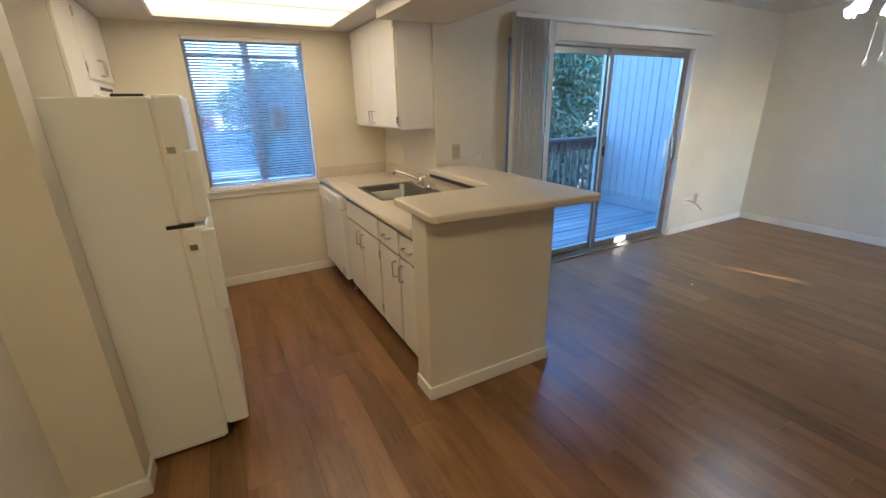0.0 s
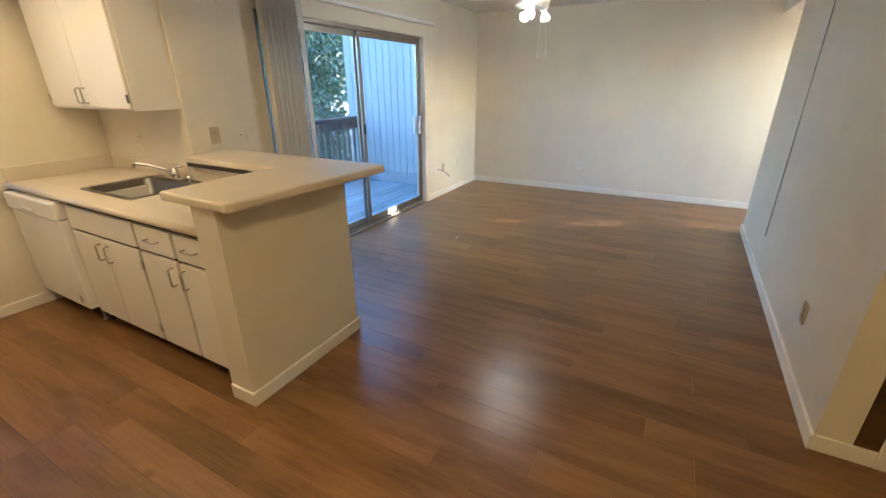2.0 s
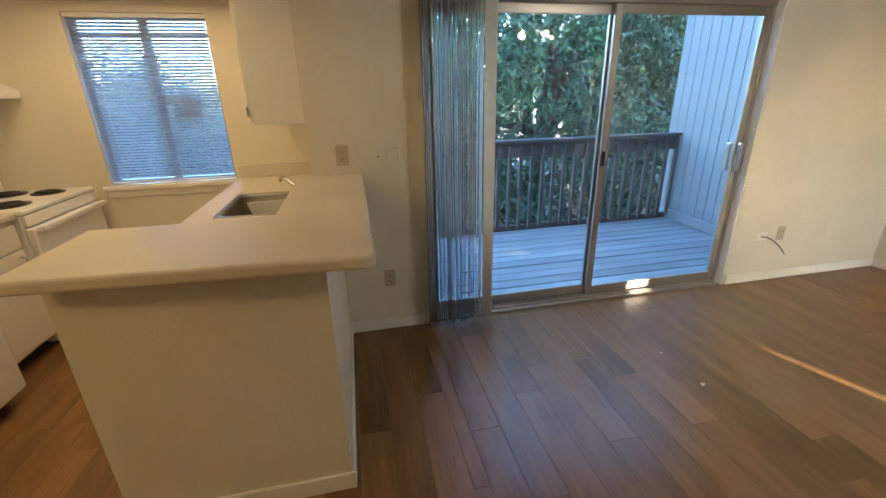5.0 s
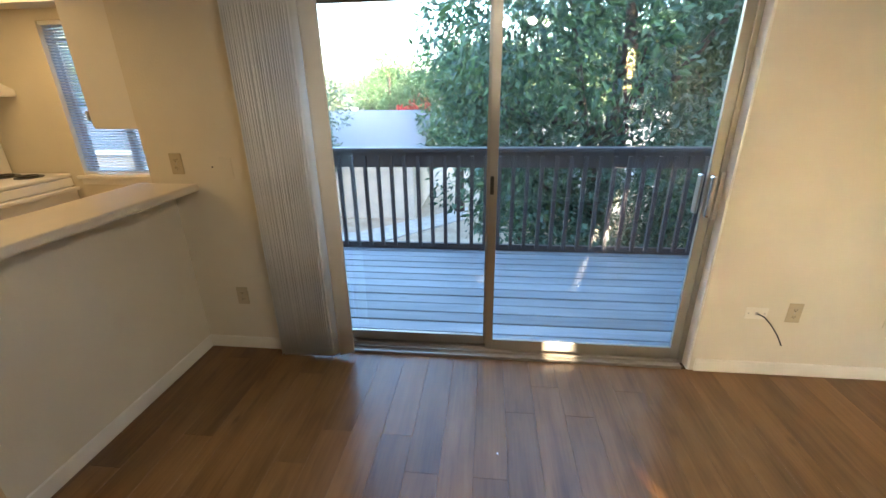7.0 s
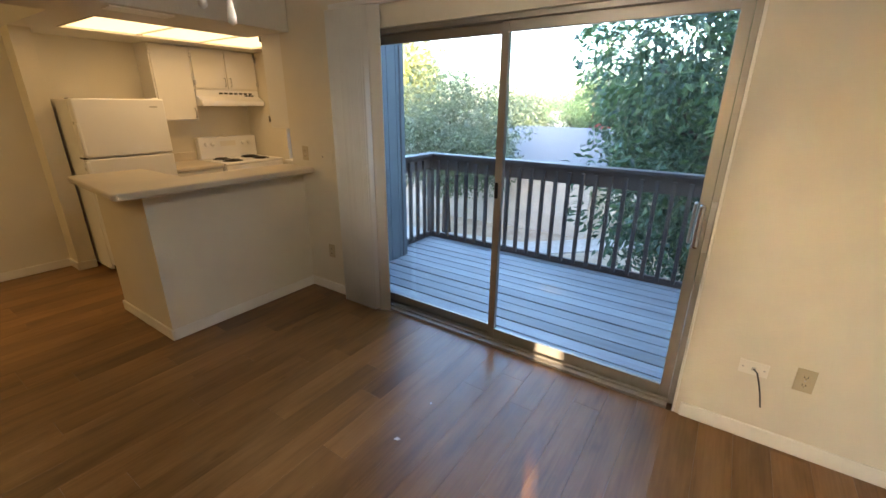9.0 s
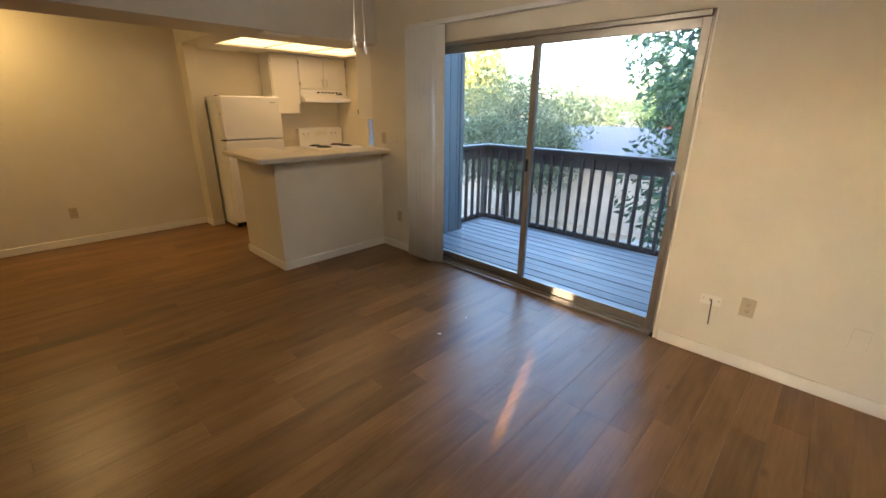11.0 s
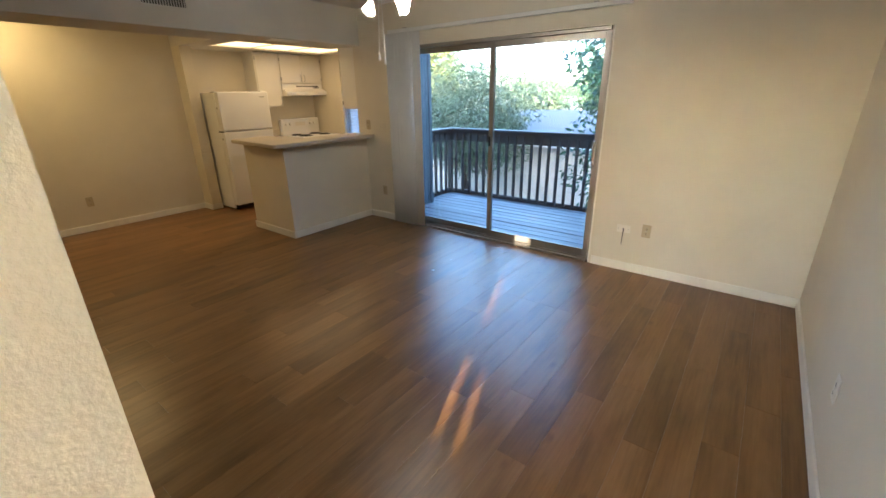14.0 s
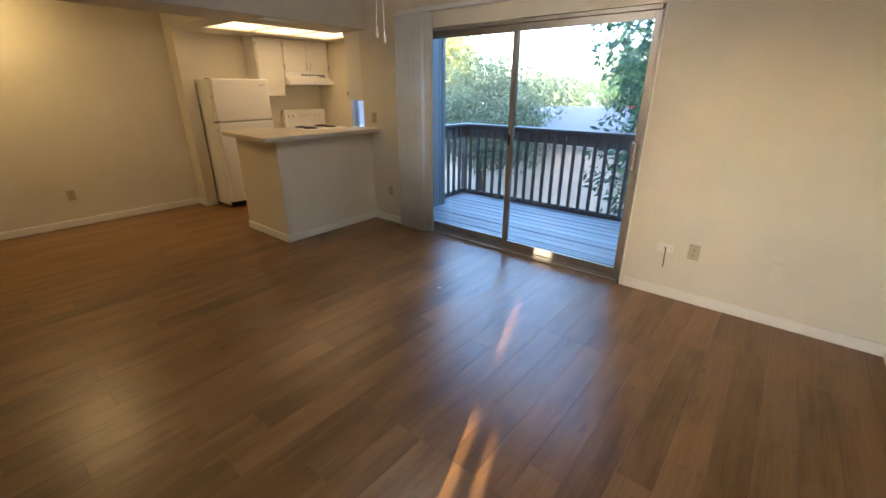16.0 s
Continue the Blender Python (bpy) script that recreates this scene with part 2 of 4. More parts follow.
def prism(outline, z0, z1, bevel=0.0):
    """An upright prism over an outline of (x, y)."""
    bm = bmesh.new()
    low = [bm.verts.new((x, y, z0)) for x, y in outline]
    f = bm.faces.new(low)
    up = bmesh.ops.extrude_face_region(bm, geom=[f])
    bmesh.ops.translate(bm, vec=(0, 0, z1 - z0), verts=[v for v in up["geom"] if isinstance(v, bmesh.types.BMVert)])
    bmesh.ops.recalc_face_normals(bm, faces=bm.faces[:])
    if bevel:
        bmesh.ops.bevel(bm, geom=bm.edges[:], offset=bevel, segments=3, affect="EDGES", profile=0.5)
    return bm


def base_of(ob):
    p = Vector((0, 0, 0))
    while ob:
        p += ob.location
        ob = ob.parent
    return p


def part(name, bm, mat, parent, label="", smooth=False, pivot=None):
    """Links a bmesh, given in world metres, as one mesh under a thing or a part."""
    shift = Vector(pivot) if pivot else base_of(parent)
    bmesh.ops.translate(bm, vec=-shift, verts=bm.verts[:])
    ob = new(name, mesh_of(name, bm, mat, smooth))
    ob.parent = parent
    ob.location = shift - base_of(parent)
    return tagged(ob, label)


def thing(name, base, label, category, group=""):
    ob = new(name)
    ob.empty_display_size = 0.1
    ob.location = base
    return tagged(ob, label, category, group)


def solid(name, bm, mat, base, label, category, group="", smooth=False):
    """A thing of one mesh."""
    bmesh.ops.translate(bm, vec=-Vector(base), verts=bm.verts[:])
    ob = new(name, mesh_of(name, bm, mat, smooth))
    ob.location = base
    return tagged(ob, label, category, group)


def setting(name, bm, mat, label, category="", parent=None):
    ob = new(name, mesh_of(name, bm, mat))
    return tagged(ob, label, category or name.split("_")[0], kind="structure")


# ---- structure ----
XW, XE, YN, YK, YS = -2.51, 4.55, 0.0, 1.105, -3.63
ZC, ZK, ZS = 2.48, 2.17, 2.09
XD = -2.37
DX0, DX1, DZ = 0.55, 2.98, 2.04
WX0, WX1, WZ0, WZ1 = -1.72, -0.82, 0.90, 2.09

setting("wall_north", boxes((-0.12, DX0, 0, 0.15, -0.1, ZC), (DX1, XE + 0.15, 0, 0.15, -0.1, ZC), (DX0, DX1, 0, 0.15, DZ, ZC)), WALL, "cream painted wall with the sliding door opening", "wall")
setting("wall_return", boxes((-0.12, 0.0, 0.15, YK + 0.15, -0.1, ZC)), WALL, "cream painted wall between kitchen and balcony", "wall")
setting("wall_kitchen", boxes((XW - 0.15, WX0, YK, YK + 0.15, -0.1, ZC), (WX1, -0.12, YK, YK + 0.15, -0.1, ZC), (WX0, WX1, YK, YK + 0.15, -0.1, WZ0), (WX0, WX1, YK, YK + 0.15, WZ1, ZC)), WALL, "cream painted kitchen wall with a window opening", "wall")
setting("wall_west", boxes((XW - 0.15, XW, -6.0, YK, -0.1, ZC)), WALL, "cream painted dining and kitchen wall", "wall")
setting("wall_wing", boxes((XW, -2.13, -1.135, -0.995, -0.1, ZK), (XW, XD, -6.0, -1.135, -0.1, ZC)), WALL, "cream dining wall with a short wing beside the refrigerator", "wall")
setting("wall_east", boxes((XE, XE + 0.15, -4.5, 0, -0.1, ZC)), WALL, "plain cream living room wall", "wall")
south = prism([(0.18, -3.62), (0.18, -3.75), (3.36, -3.81), (3.36, -4.5), (3.5, -4.5), (3.5, -3.685)], -0.1, ZC - 0.001)
box(3.5, XE, -3.80, -3.686, 2.22, ZC - 0.001, bm=south)
setting("wall_south", south, WALL, "cream wall with a header over the entry opening", "wall")
setting("wall_front", boxes((3.36, 3.56, -4.64, -4.5, -0.1, ZC), (4.50, XE + 0.15, -4.64, -4.5, -0.1, ZC), (3.56, 4.50, -4.64, -4.5, 2.06, ZC), (3.20, 3.36, -6.15, -3.82, -0.1, ZC)), WALL, "cream wall round the open front doorway", "wall")
setting("wall_hall", boxes((0.18, 3.20, -6.15, -6.0, -0.1, ZC), (XW - 0.15, 0.18, -6.15, -6.0, -0.1, ZC), (0.18, 0.33, -6.0, -4.75, -0.1, ZC), (0.18, 0.33, -4.75, -3.90, 2.04, ZC)), WALL, "cream hall wall with a doorway", "wall")
setting("wall_bedroom", boxes((1.9, 2.05, -6.0, YS - 0.13, -0.1, ZC)), WALL, "plain wall of the room behind", "wall")
setting("ceiling", boxes((XW - 0.15, XE + 0.15, -4.64, 0.15, ZC, ZC + 0.12), (XW - 0.15, 3.53, -6.15, -4.64, ZC, ZC + 0.12), (XW - 0.15, 0.0, 0.15, YK + 0.15, ZC, ZC + 0.12)), CEIL, "off-white textured ceiling")
setting("ceiling_kitchen", boxes((XW, -0.54, -1.135, -0.885, ZK, ZC), (XW, -1.86, -0.885, YK, ZK, ZC), (-1.86, -0.92, 0.865, YK, ZK, ZC), (-1.86, -0.61, -0.885, 0.865, ZK + 0.1, ZC)), CEIL, "dropped off-white kitchen ceiling", "ceiling")
setting("ceiling_soffit", boxes((-0.54, 0.0, -5.9, -0.002, ZS, ZC), (-0.61, -0.54, -0.885, -0.002, ZK, ZC), (-0.61, -0.122, -0.002, 0.865, ZK, ZC), (-0.92, -0.122, 0.865, YK, ZK, ZC)), CEIL, "off-white boxed soffit between dining area and living room", "ceiling")
setting("subfloor", boxes((XW, 3.53, -6.0, 0, -0.1, -0.008), (3.53, XE, -4.64, 0, -0.1, -0.008), (XW, -0.12, 0, YK, -0.1, -0.008), (DX0, DX1, 0.0, 0.15, -0.1, -0.008)), SUBFLOOR, "dark floor base under the planks", "floor")


def baseboard(x0, x1, y0, y1):
    setting("baseboard", box(x0, x1, y0, y1, 0, 0.083, 0.006), TRIM, "painted off-white baseboard", "baseboard")


B = 0.014
baseboard(0.0, DX0 - 0.01, -B, -0.001)
baseboard(DX1 + 0.02, XE, -B, -0.001)
baseboard(XE - B, XE - 0.001, -4.5, -B)
setting("baseboard", prism([(0.18 - B, -3.62), (3.5, -3.684), (3.5 + B, -3.684 + B), (0.18 - B, -3.62 + B)], 0, 0.083, 0.003), TRIM, "painted off-white baseboard", "baseboard")
baseboard(3.501, 3.5 + B, -4.5, -3.685)
baseboard(0.18 - B, 0.179, -3.83, -3.622)
baseboard(XD + 0.001, XD + B, -6.0, -1.136)
baseboard(XD + B, -2.13 + B, -1.135 - B, -1.136)
baseboard(-2.129, -2.13 + B, -1.135, -0.995)
baseboard(-1.80, -0.76, YK - B, YK - 0.001)
baseboard(-0.81 - B, B, -1.21 - B, -1.211)
baseboard(0.001, B, -1.21, -B)
baseboard(-0.81 - B, -0.811, -1.21, -1.05)

# hall doorway casing at the end of the south wall
setting("trim", boxes((0.165, 0.179, -3.90, -3.83, 0, 2.1), bevel=0.004), TRIM, "painted door casing at the hall", "trim")
setting("trim", boxes((DX1 - 0.014, DX1 - 0.0005, -0.002, 0.148, 0, DZ - 0.001), bevel=0.003), TRIM, "painted jamb beside the sliding door", "trim")


# ---- floor planks ----
def plank_bm(length, width):
    return box(0, width, 0, length, -0.008, 0.0, 0.0007, seg=1)


floor = tagged(new("floor"), "brown wood-look vinyl plank floor", "floor", kind="structure")
rng = random.Random(11)
PW, PL = 0.15, 1.22
plank_meshes = {}


def lay(x0, x1, y0, y1):
    x = x0
    while x < x1 - 0.005:
        w = min(PW, x1 - x)
        y = y0 - rng.choice((0.0, 0.2, 0.41, 0.61, 0.82, 1.02))
        while y < y1 - 0.005:
            a, b = max(y, y0), min(y + PL, y1)
            if b - a > 0.004:
                key = (round(w, 3), round(b - a, 3))
                if key not in plank_meshes:
                    plank_meshes[key] = mesh_of("plank", plank_bm(b - a - 0.0005, w - 0.0005), FLOORM)
                ob = new("plank", plank_meshes[key])
                ob.parent = floor
                ob.location = (x, a, rng.uniform(-0.0003, 0.0))
            y += PL
        x += w


lay(XW, -0.12, -5.0, YK)
lay(-0.12, 0.55, -5.0, 0.0)
lay(0.55, XE, -4.5, 0.0)


# ---- peninsula ----
setting("half_wall", boxes((-0.12, 0.0, -1.045, -0.001, 0, 1.04), (-0.81, 0.0, -1.21, -1.045, 0, 1.04)), WALL, "cream half wall of the breakfast bar", "half wall")
solid("bar_top", prism([(-0.835, -0.87), (-0.84, -1.32), (-0.82, -1.342), (0.135, -1.405), (0.162, -1.385), (0.172, -0.012), (-0.2, -0.012), (-0.2, -0.87)], 1.04, 1.083, 0.012), LAMINATE, (0, -0.6, 1.04), "beige speckled laminate breakfast bar top on the half wall", "counter")
# black strip that paints in the shade below the bar's overhang
solid("shade_strip", boxes((-0.194, -0.18, -0.82, -0.03, 1.016, 1.0395)), BLACK, (-0.23, -0.4, 1.016), "black strip painting the shade under the edge of the bar", "trim strip")
top = thing("worktop", (-0.45, 0.1, 0.872), "beige laminate kitchen worktop with rolled front edge", "worktop")
part("slab", boxes((-0.785, -0.645, -1.042, YK - 0.002, 0.872, 0.91), (-0.6445, -0.17, 0.415, YK - 0.002, 0.872, 0.9095), (-0.6445, -0.17, -1.042, -0.175, 0.872, 0.9095), (-0.1695, -0.123, -1.042, YK - 0.002, 0.872, 0.9085), bevel=0.004), LAMINATE, top)
part("front_edge", tube([(-0.785, -1.042, 0.893), (-0.785, YK - 0.003, 0.893)], 0.019, 12), LAMINATE, top, smooth=True)
part("backsplash", boxes((-0.142, -0.122, -0.86, -0.004, 0.909, 1.038), (-0.142, -0.122, -0.004, YK - 0.02, 0.909, 1.01), (-0.785, -0.142, YK - 0.021, YK - 0.002, 0.909, 1.01), bevel=0.005), LAMINATE, top)


def pull(name, centre, length, along, out, parent):
    """A bent bar handle: along is its length's direction, out points away from the door."""
    c, a, o = Vector(centre), Vector(along), Vector(out)
    h = length / 2
    pts = [c - a * h, c - a * h + o * 0.022, c - a * (h - 0.006) + o * 0.028, c + a * (h - 0.006) + o * 0.028, c + a * h + o * 0.022, c + a * h]
    return part(name, tube(pts, 0.0045, 8), NICKEL, parent, "brushed metal bar handle", smooth=True)


def hinge(parent, x, y, z):
    part("hinge", boxes((x - 0.006, x + 0.001, y - 0.012, y + 0.012, z - 0.025, z + 0.025), bevel=0.002), NICKEL, parent, "small worn metal hinge")


def door_front(name, parent, x0, x1, y0, y1, z0, z1, label=""):
    return part(name, box(x0, x1, y0, y1, z0, z1, 0.004), CABINET, parent, label)


FX = -0.755
sinkbase = thing("base_cabinet", (-0.45, 0.01, 0), "cream sink base cabinet with two flat doors", "cabinet", "cabinets under the worktop")
part("body", boxes((FX, -0.13, -0.40, 0.36, 0.095, 0.725), (FX, FX + 0.02, -0.40, 0.36, 0.725, 0.868)), CABINET, sinkbase)
# near-black sheet over the cream body paints the shade between the doors
part("gap_shade", boxes((FX - 0.0009, FX - 0.0001, -0.395, 0.355, 0.105, 0.855)), GAP, sinkbase, "near-black sheet painting the shade in the gaps between the doors")
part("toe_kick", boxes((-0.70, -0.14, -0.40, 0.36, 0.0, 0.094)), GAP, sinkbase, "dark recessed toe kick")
f = door_front("drawer_front", sinkbase, FX - 0.019, FX - 0.001, -0.387, 0.347, 0.702, 0.845)
d1 = door_front("door", sinkbase, FX - 0.019, FX - 0.001, -0.014, 0.347, 0.115, 0.684)
pull("handle", (FX - 0.019, 0.03, 0.60), 0.10, (0, 0, 1), (-1, 0, 0), d1)
d2 = door_front("door", sinkbase, FX - 0.019, FX - 0.001, -0.387, -0.026, 0.115, 0.684)
pull("handle", (FX - 0.019, -0.065, 0.60), 0.10, (0, 0, 1), (-1, 0, 0), d2)
for z in (0.2, 0.6):
    hinge(d2, FX - 0.018, -0.397, z)
for y0, y1, hy in ((-0.75, -0.402, -0.70), (-1.043, -0.752, -0.80)):
    u = thing("base_cabinet", (-0.45, (y0 + y1) / 2, 0), "narrow cream base cabinet with one drawer above a flat door", "cabinet", "cabinets under the worktop")
    part("body", boxes((FX, -0.13, y0, y1, 0.095, 0.868)), CABINET, u)
    # same painted shade behind the drawer and door edges
    part("gap_shade", boxes((FX - 0.0009, FX - 0.0001, y0 + 0.002, y1 - 0.002, 0.105, 0.855)), GAP, u, "near-black sheet painting the shade in the gaps between the fronts")
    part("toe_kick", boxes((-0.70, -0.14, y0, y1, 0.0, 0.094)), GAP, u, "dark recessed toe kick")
    dr = door_front("drawer", u, FX - 0.019, FX - 0.001, y0 + 0.013, y1 - 0.013, 0.702, 0.845)
    pull("handle", (FX - 0.019, (y0 + y1) / 2, 0.775), 0.10, (0, 1, 0), (-1, 0, 0), dr)
    d = door_front("door", u, FX - 0.019, FX - 0.001, y0 + 0.013, y1 - 0.013, 0.115, 0.684)
    pull("handle", (FX - 0.019, hy, 0.60), 0.10, (0, 0, 1), (-1, 0, 0), d)

dw = thing("dishwasher", (-0.45, 0.74, 0), "white built-in dishwasher beside the window wall", "dishwasher")
part("body", boxes((-0.75, -0.14, 0.365, 1.075, 0.10, 0.866)), WHITE, dw)
part("door", box(-0.815, -0.752, 0.37, 1.07, 0.13, 0.745, 0.008), WHITE, dw)
cp = part("control_panel", box(-0.83, -0.752, 0.37, 1.07, 0.75, 0.862, 0.012), WHITE, dw)
part("latch", box(-0.838, -0.828, 0.66, 0.82, 0.765, 0.79, 0.004), IVORY, cp)
part("badge", box(-0.8172, -0.8148, 0.44, 0.475, 0.17, 0.215, 0.0008), NICKEL, dw, "small grey badge")
part("kick_plate", boxes((-0.72, -0.70, 0.37, 1.07, 0.0, 0.10)), GAP, dw, "dark kick plate")
part("foot", lathe([(0.018, 0), (0.018, 0.012), (0.007, 0.014), (0.007, 0.10)], (-0.735, 0.43, 0), 12), NICKEL, dw)

# sink with faucet
sink = thing("kitchen_sink", (-0.4, 0.12, 0.74), "stainless steel single-bowl sink set in the worktop", "sink")
bm = bmesh.new()
X0, X1, Y0, Y1 = -0.652, -0.162, -0.18, 0.42


def ring(bm, x0, x1, y0, y1, z, r, k=5):
    out = []
    for cx, cy, a0 in ((x1 - r, y1 - r, 0), (x0 + r, y1 - r, 90), (x0 + r, y0 + r, 180), (x1 - r, y0 + r, 270)):
        for i in range(k + 1):
            a = radians(a0 + 90 * i / k)
            out.append(bm.verts.new((cx + r * math.cos(a), cy + r * math.sin(a), z)))
    return out


rs = [ring(bm, X0, X1, Y0, Y1, 0.911, 0.03), ring(bm, X0 + 0.004, X1 - 0.004, Y0 + 0.004, Y1 - 0.004, 0.916, 0.03), ring(bm, X0 + 0.028, X1 - 0.075, Y0 + 0.028, Y1 - 0.028, 0.914, 0.05), ring(bm, X0 + 0.036, X1 - 0.083, Y0 + 0.036, Y1 - 0.036, 0.90, 0.055), ring(bm, X0 + 0.05, X1 - 0.095, Y0 + 0.05, Y1 - 0.05, 0.76, 0.06), ring(bm, X0 + 0.09, X1 - 0.13, Y0 + 0.09, Y1 - 0.09, 0.742, 0.06)]
for a, b in zip(rs, rs[1:]):
    for i in range(len(a)):
        bm.faces.new((a[i], a[(i + 1) % len(a)], b[(i + 1) % len(a)], b[i]))
bm.faces.new(rs[-1])
bmesh.ops.recalc_face_normals(bm, faces=bm.faces[:])
part("basin", bm, STEEL, sink, smooth=True)
part("drain", lathe([(0.045, 0), (0.045, 0.004), (0.03, 0.005), (0.02, 0.002)], (-0.42, 0.12, 0.743), 20), CHROME, sink, "round metal drain")
fa = thing("faucet", (-0.20, 0.12, 0.916), "chrome kitchen faucet with a swung spout and lever", "faucet")
part("base_plate", box(-0.225, -0.172, 0.02, 0.22, 0.916, 0.932, 0.008), CHROME, fa)
part("body", lathe([(0.026, 0), (0.026, 0.035), (0.02, 0.045), (0.018, 0.06), (0.006, 0.066)], (-0.2, 0.12, 0.93), 20), CHROME, fa, smooth=True)
part("spout", tube([(-0.2, 0.12, 0.965), (-0.24, 0.17, 0.99), (-0.30, 0.25, 1.02), (-0.34, 0.30, 1.032), (-0.352, 0.315, 1.025), (-0.355, 0.32, 1.005)], 0.0105, 12), CHROME, fa, smooth=True)
part("lever", tube([(-0.2, 0.12, 0.992), (-0.2, 0.09, 1.004), (-0.2, 0.03, 1.012)], 0.007, 10), CHROME, fa, smooth=True)
part("knob", lathe([(0.02, 0), (0.021, 0.03), (0.012, 0.04), (0.004, 0.042)], (-0.2, -0.03, 0.916), 18), CHROME, fa, "chrome side sprayer cap", smooth=True)

# ---- upper cabinets ----
def wall_cabinet(label, face, back, y0, y1, z0, z1, splits, handles, way, group):
    """way: -1 when the doors face west, 1 when they face east."""
    u = thing("wall_cabinet", ((face + back) / 2, (y0 + y1) / 2, z0), label, "cabinet", group)
    part("body", boxes((min(face, back), max(face, back), y0, y1, z0, z1)), CABINET, u)
    edges = [y0 + 0.008, *splits, y1 - 0.008]
    for a, b, h in zip(edges, edges[1:], handles):
        lo, hi = sorted((face + way * 0.001, face + way * 0.02))
        d = door_front("door", u, lo, hi, a + 0.003, b - 0.003, z0 + 0.012, z1 - 0.012)
        pull("handle", (face + way * 0.02, h, z0 + 0.085), 0.09, (0, 0, 1), (way, 0, 0), d)
        hy = a if abs(h - b) < abs(h - a) else b
        for z in (z0 + 0.07, z1 - 0.09):
            hinge(d, face + way * 0.02 + (0.003 if way > 0 else 0), hy, z)
    return u


wall_cabinet("cream two-door wall cabinet above the sink counter", -0.395, -0.123, 0.02, 1.035, 1.375, ZK - 0.003, [0.54], [0.505, 0.575], -1, "kitchen wall cabinets")
wall_cabinet("tall cream one-door wall cabinet beside the range hood", -2.21, XW + 0.002, -0.10, 0.305, 1.383, ZK - 0.003, [], [0.265], 1, "kitchen wall cabinets")
wall_cabinet("short cream two-door wall cabinet over the range hood", -2.21, XW + 0.002, 0.308, YK - 0.012, 1.725, ZK - 0.003, [0.70], [0.665, 0.735], 1, "kitchen wall cabinets")

hood = thing("range_hood", (-2.3, 0.70, 1.54), "white range hood with dark vent slots above the stove", "range hood")
bm = bmesh.new()
prof = [(XW + 0.003, 1.545), (-2.09, 1.545), (-2.09, 1.60), (-2.20, 1.65), (-2.20, 1.722), (XW + 0.003, 1.722)]
lo = [bm.verts.new((x, 0.315, z)) for x, z in prof]
hi = [bm.verts.new((x, YK - 0.013, z)) for x, z in prof]
bm.faces.new(lo), bm.faces.new(hi[::-1])
for i in range(len(prof)):
    bm.faces.new((lo[i], hi[i], hi[(i + 1) % len(prof)], lo[(i + 1) % len(prof)]))
bmesh.ops.recalc_face_normals(bm, faces=bm.faces[:])
bmesh.ops.bevel(bm, geom=bm.edges[:], offset=0.006, segments=2, affect="EDGES")
part("shell", bm, WHITE, hood)
for k in range(7):
    part("vent_slot", boxes((-2.2005, -2.1985, 0.58 + k * 0.062, 0.625 + k * 0.062, 1.675, 1.695)), GAP, hood)
part("switch_strip", boxes((-2.2012, -2.1985, 0.90, 1.02, 1.655, 1.67)), BLACK, hood)

# ---- refrigerator ----
fr = thing("refrigerator", (-2.1, -0.60, 0), "white top-freezer refrigerator beside the wing wall", "refrigerator")
Fy0, Fy1 = -0.968, -0.25
part("body", box(-2.47, -1.815, Fy0, Fy1, 0.03, 1.60, 0.008), WHITE, fr)
part("gasket", boxes((-1.815, -1.806, Fy0 + 0.012, Fy1 - 0.012, 0.09, 1.59)), IVORY, fr, "pale door gasket")
fd = part("freezer_door", box(-1.806, -1.712, Fy0, Fy1, 1.105, 1.607, 0.012), WHITE, fr)
ld = part("door", box(-1.806, -1.712, Fy0, Fy1, 0.085, 1.092, 0.012), WHITE, fr)
part("door_handle", boxes((-1.745, -1.692, Fy0 - 0.012, Fy0 + 0.018, 1.125, 1.40), bevel=0.008), WHITE, fd)
part("door_handle", boxes((-1.745, -1.692, Fy0 - 0.012, Fy0 + 0.018, 0.70, 1.075), bevel=0.008), WHITE, ld)
for z, d in ((1.39, fd), (0.99, ld)):
    part("bracket", boxes((-1.795, -1.765, Fy0 - 0.004, Fy0 + 0.001, z, z + 0.025), bevel=0.001), NICKEL, d, "small grey handle screw cap")
part("hinge", boxes((-1.86, -1.76, Fy0 - 0.003, Fy0 + 0.03, 1.09, 1.106), bevel=0.002), BLACK, fr, "dark centre hinge")
part("hinge_cap", boxes((-1.88, -1.76, Fy1 - 0.08, Fy1 - 0.02, 1.60, 1.62), bevel=0.005), WHITE, fr)
part("hinge_cap", boxes((-1.93, -1.83, Fy0 + 0.02, Fy0 + 0.06, 1.60, 1.61), bevel=0.002), BLACK, fr, "dark top plate")
part("badge", boxes((-1.7125, -1.7105, -0.385, -0.315, 1.53, 1.542)), NICKEL, fd, "small grey name plate")
part("toe_grille", boxes((-1.83, -1.80, Fy0 + 0.02, Fy1 - 0.02, 0.02, 0.08), bevel=0.003), GAP, fr, "dark toe grille")
part("side_strip", boxes((-2.40, -1.83, Fy0 - 0.004, Fy0, 0.03, 0.055), bevel=0.001), WHITE, fr)
for x, y in ((-1.85, Fy0 + 0.05), (-1.85, Fy1 - 0.05), (-2.42, Fy0 + 0.05), (-2.42, Fy1 - 0.05)):
    part("foot", lathe([(0.02, 0), (0.02, 0.02), (0.008, 0.024), (0.008, 0.04)], (x, y, 0), 12), RUBBER, fr)

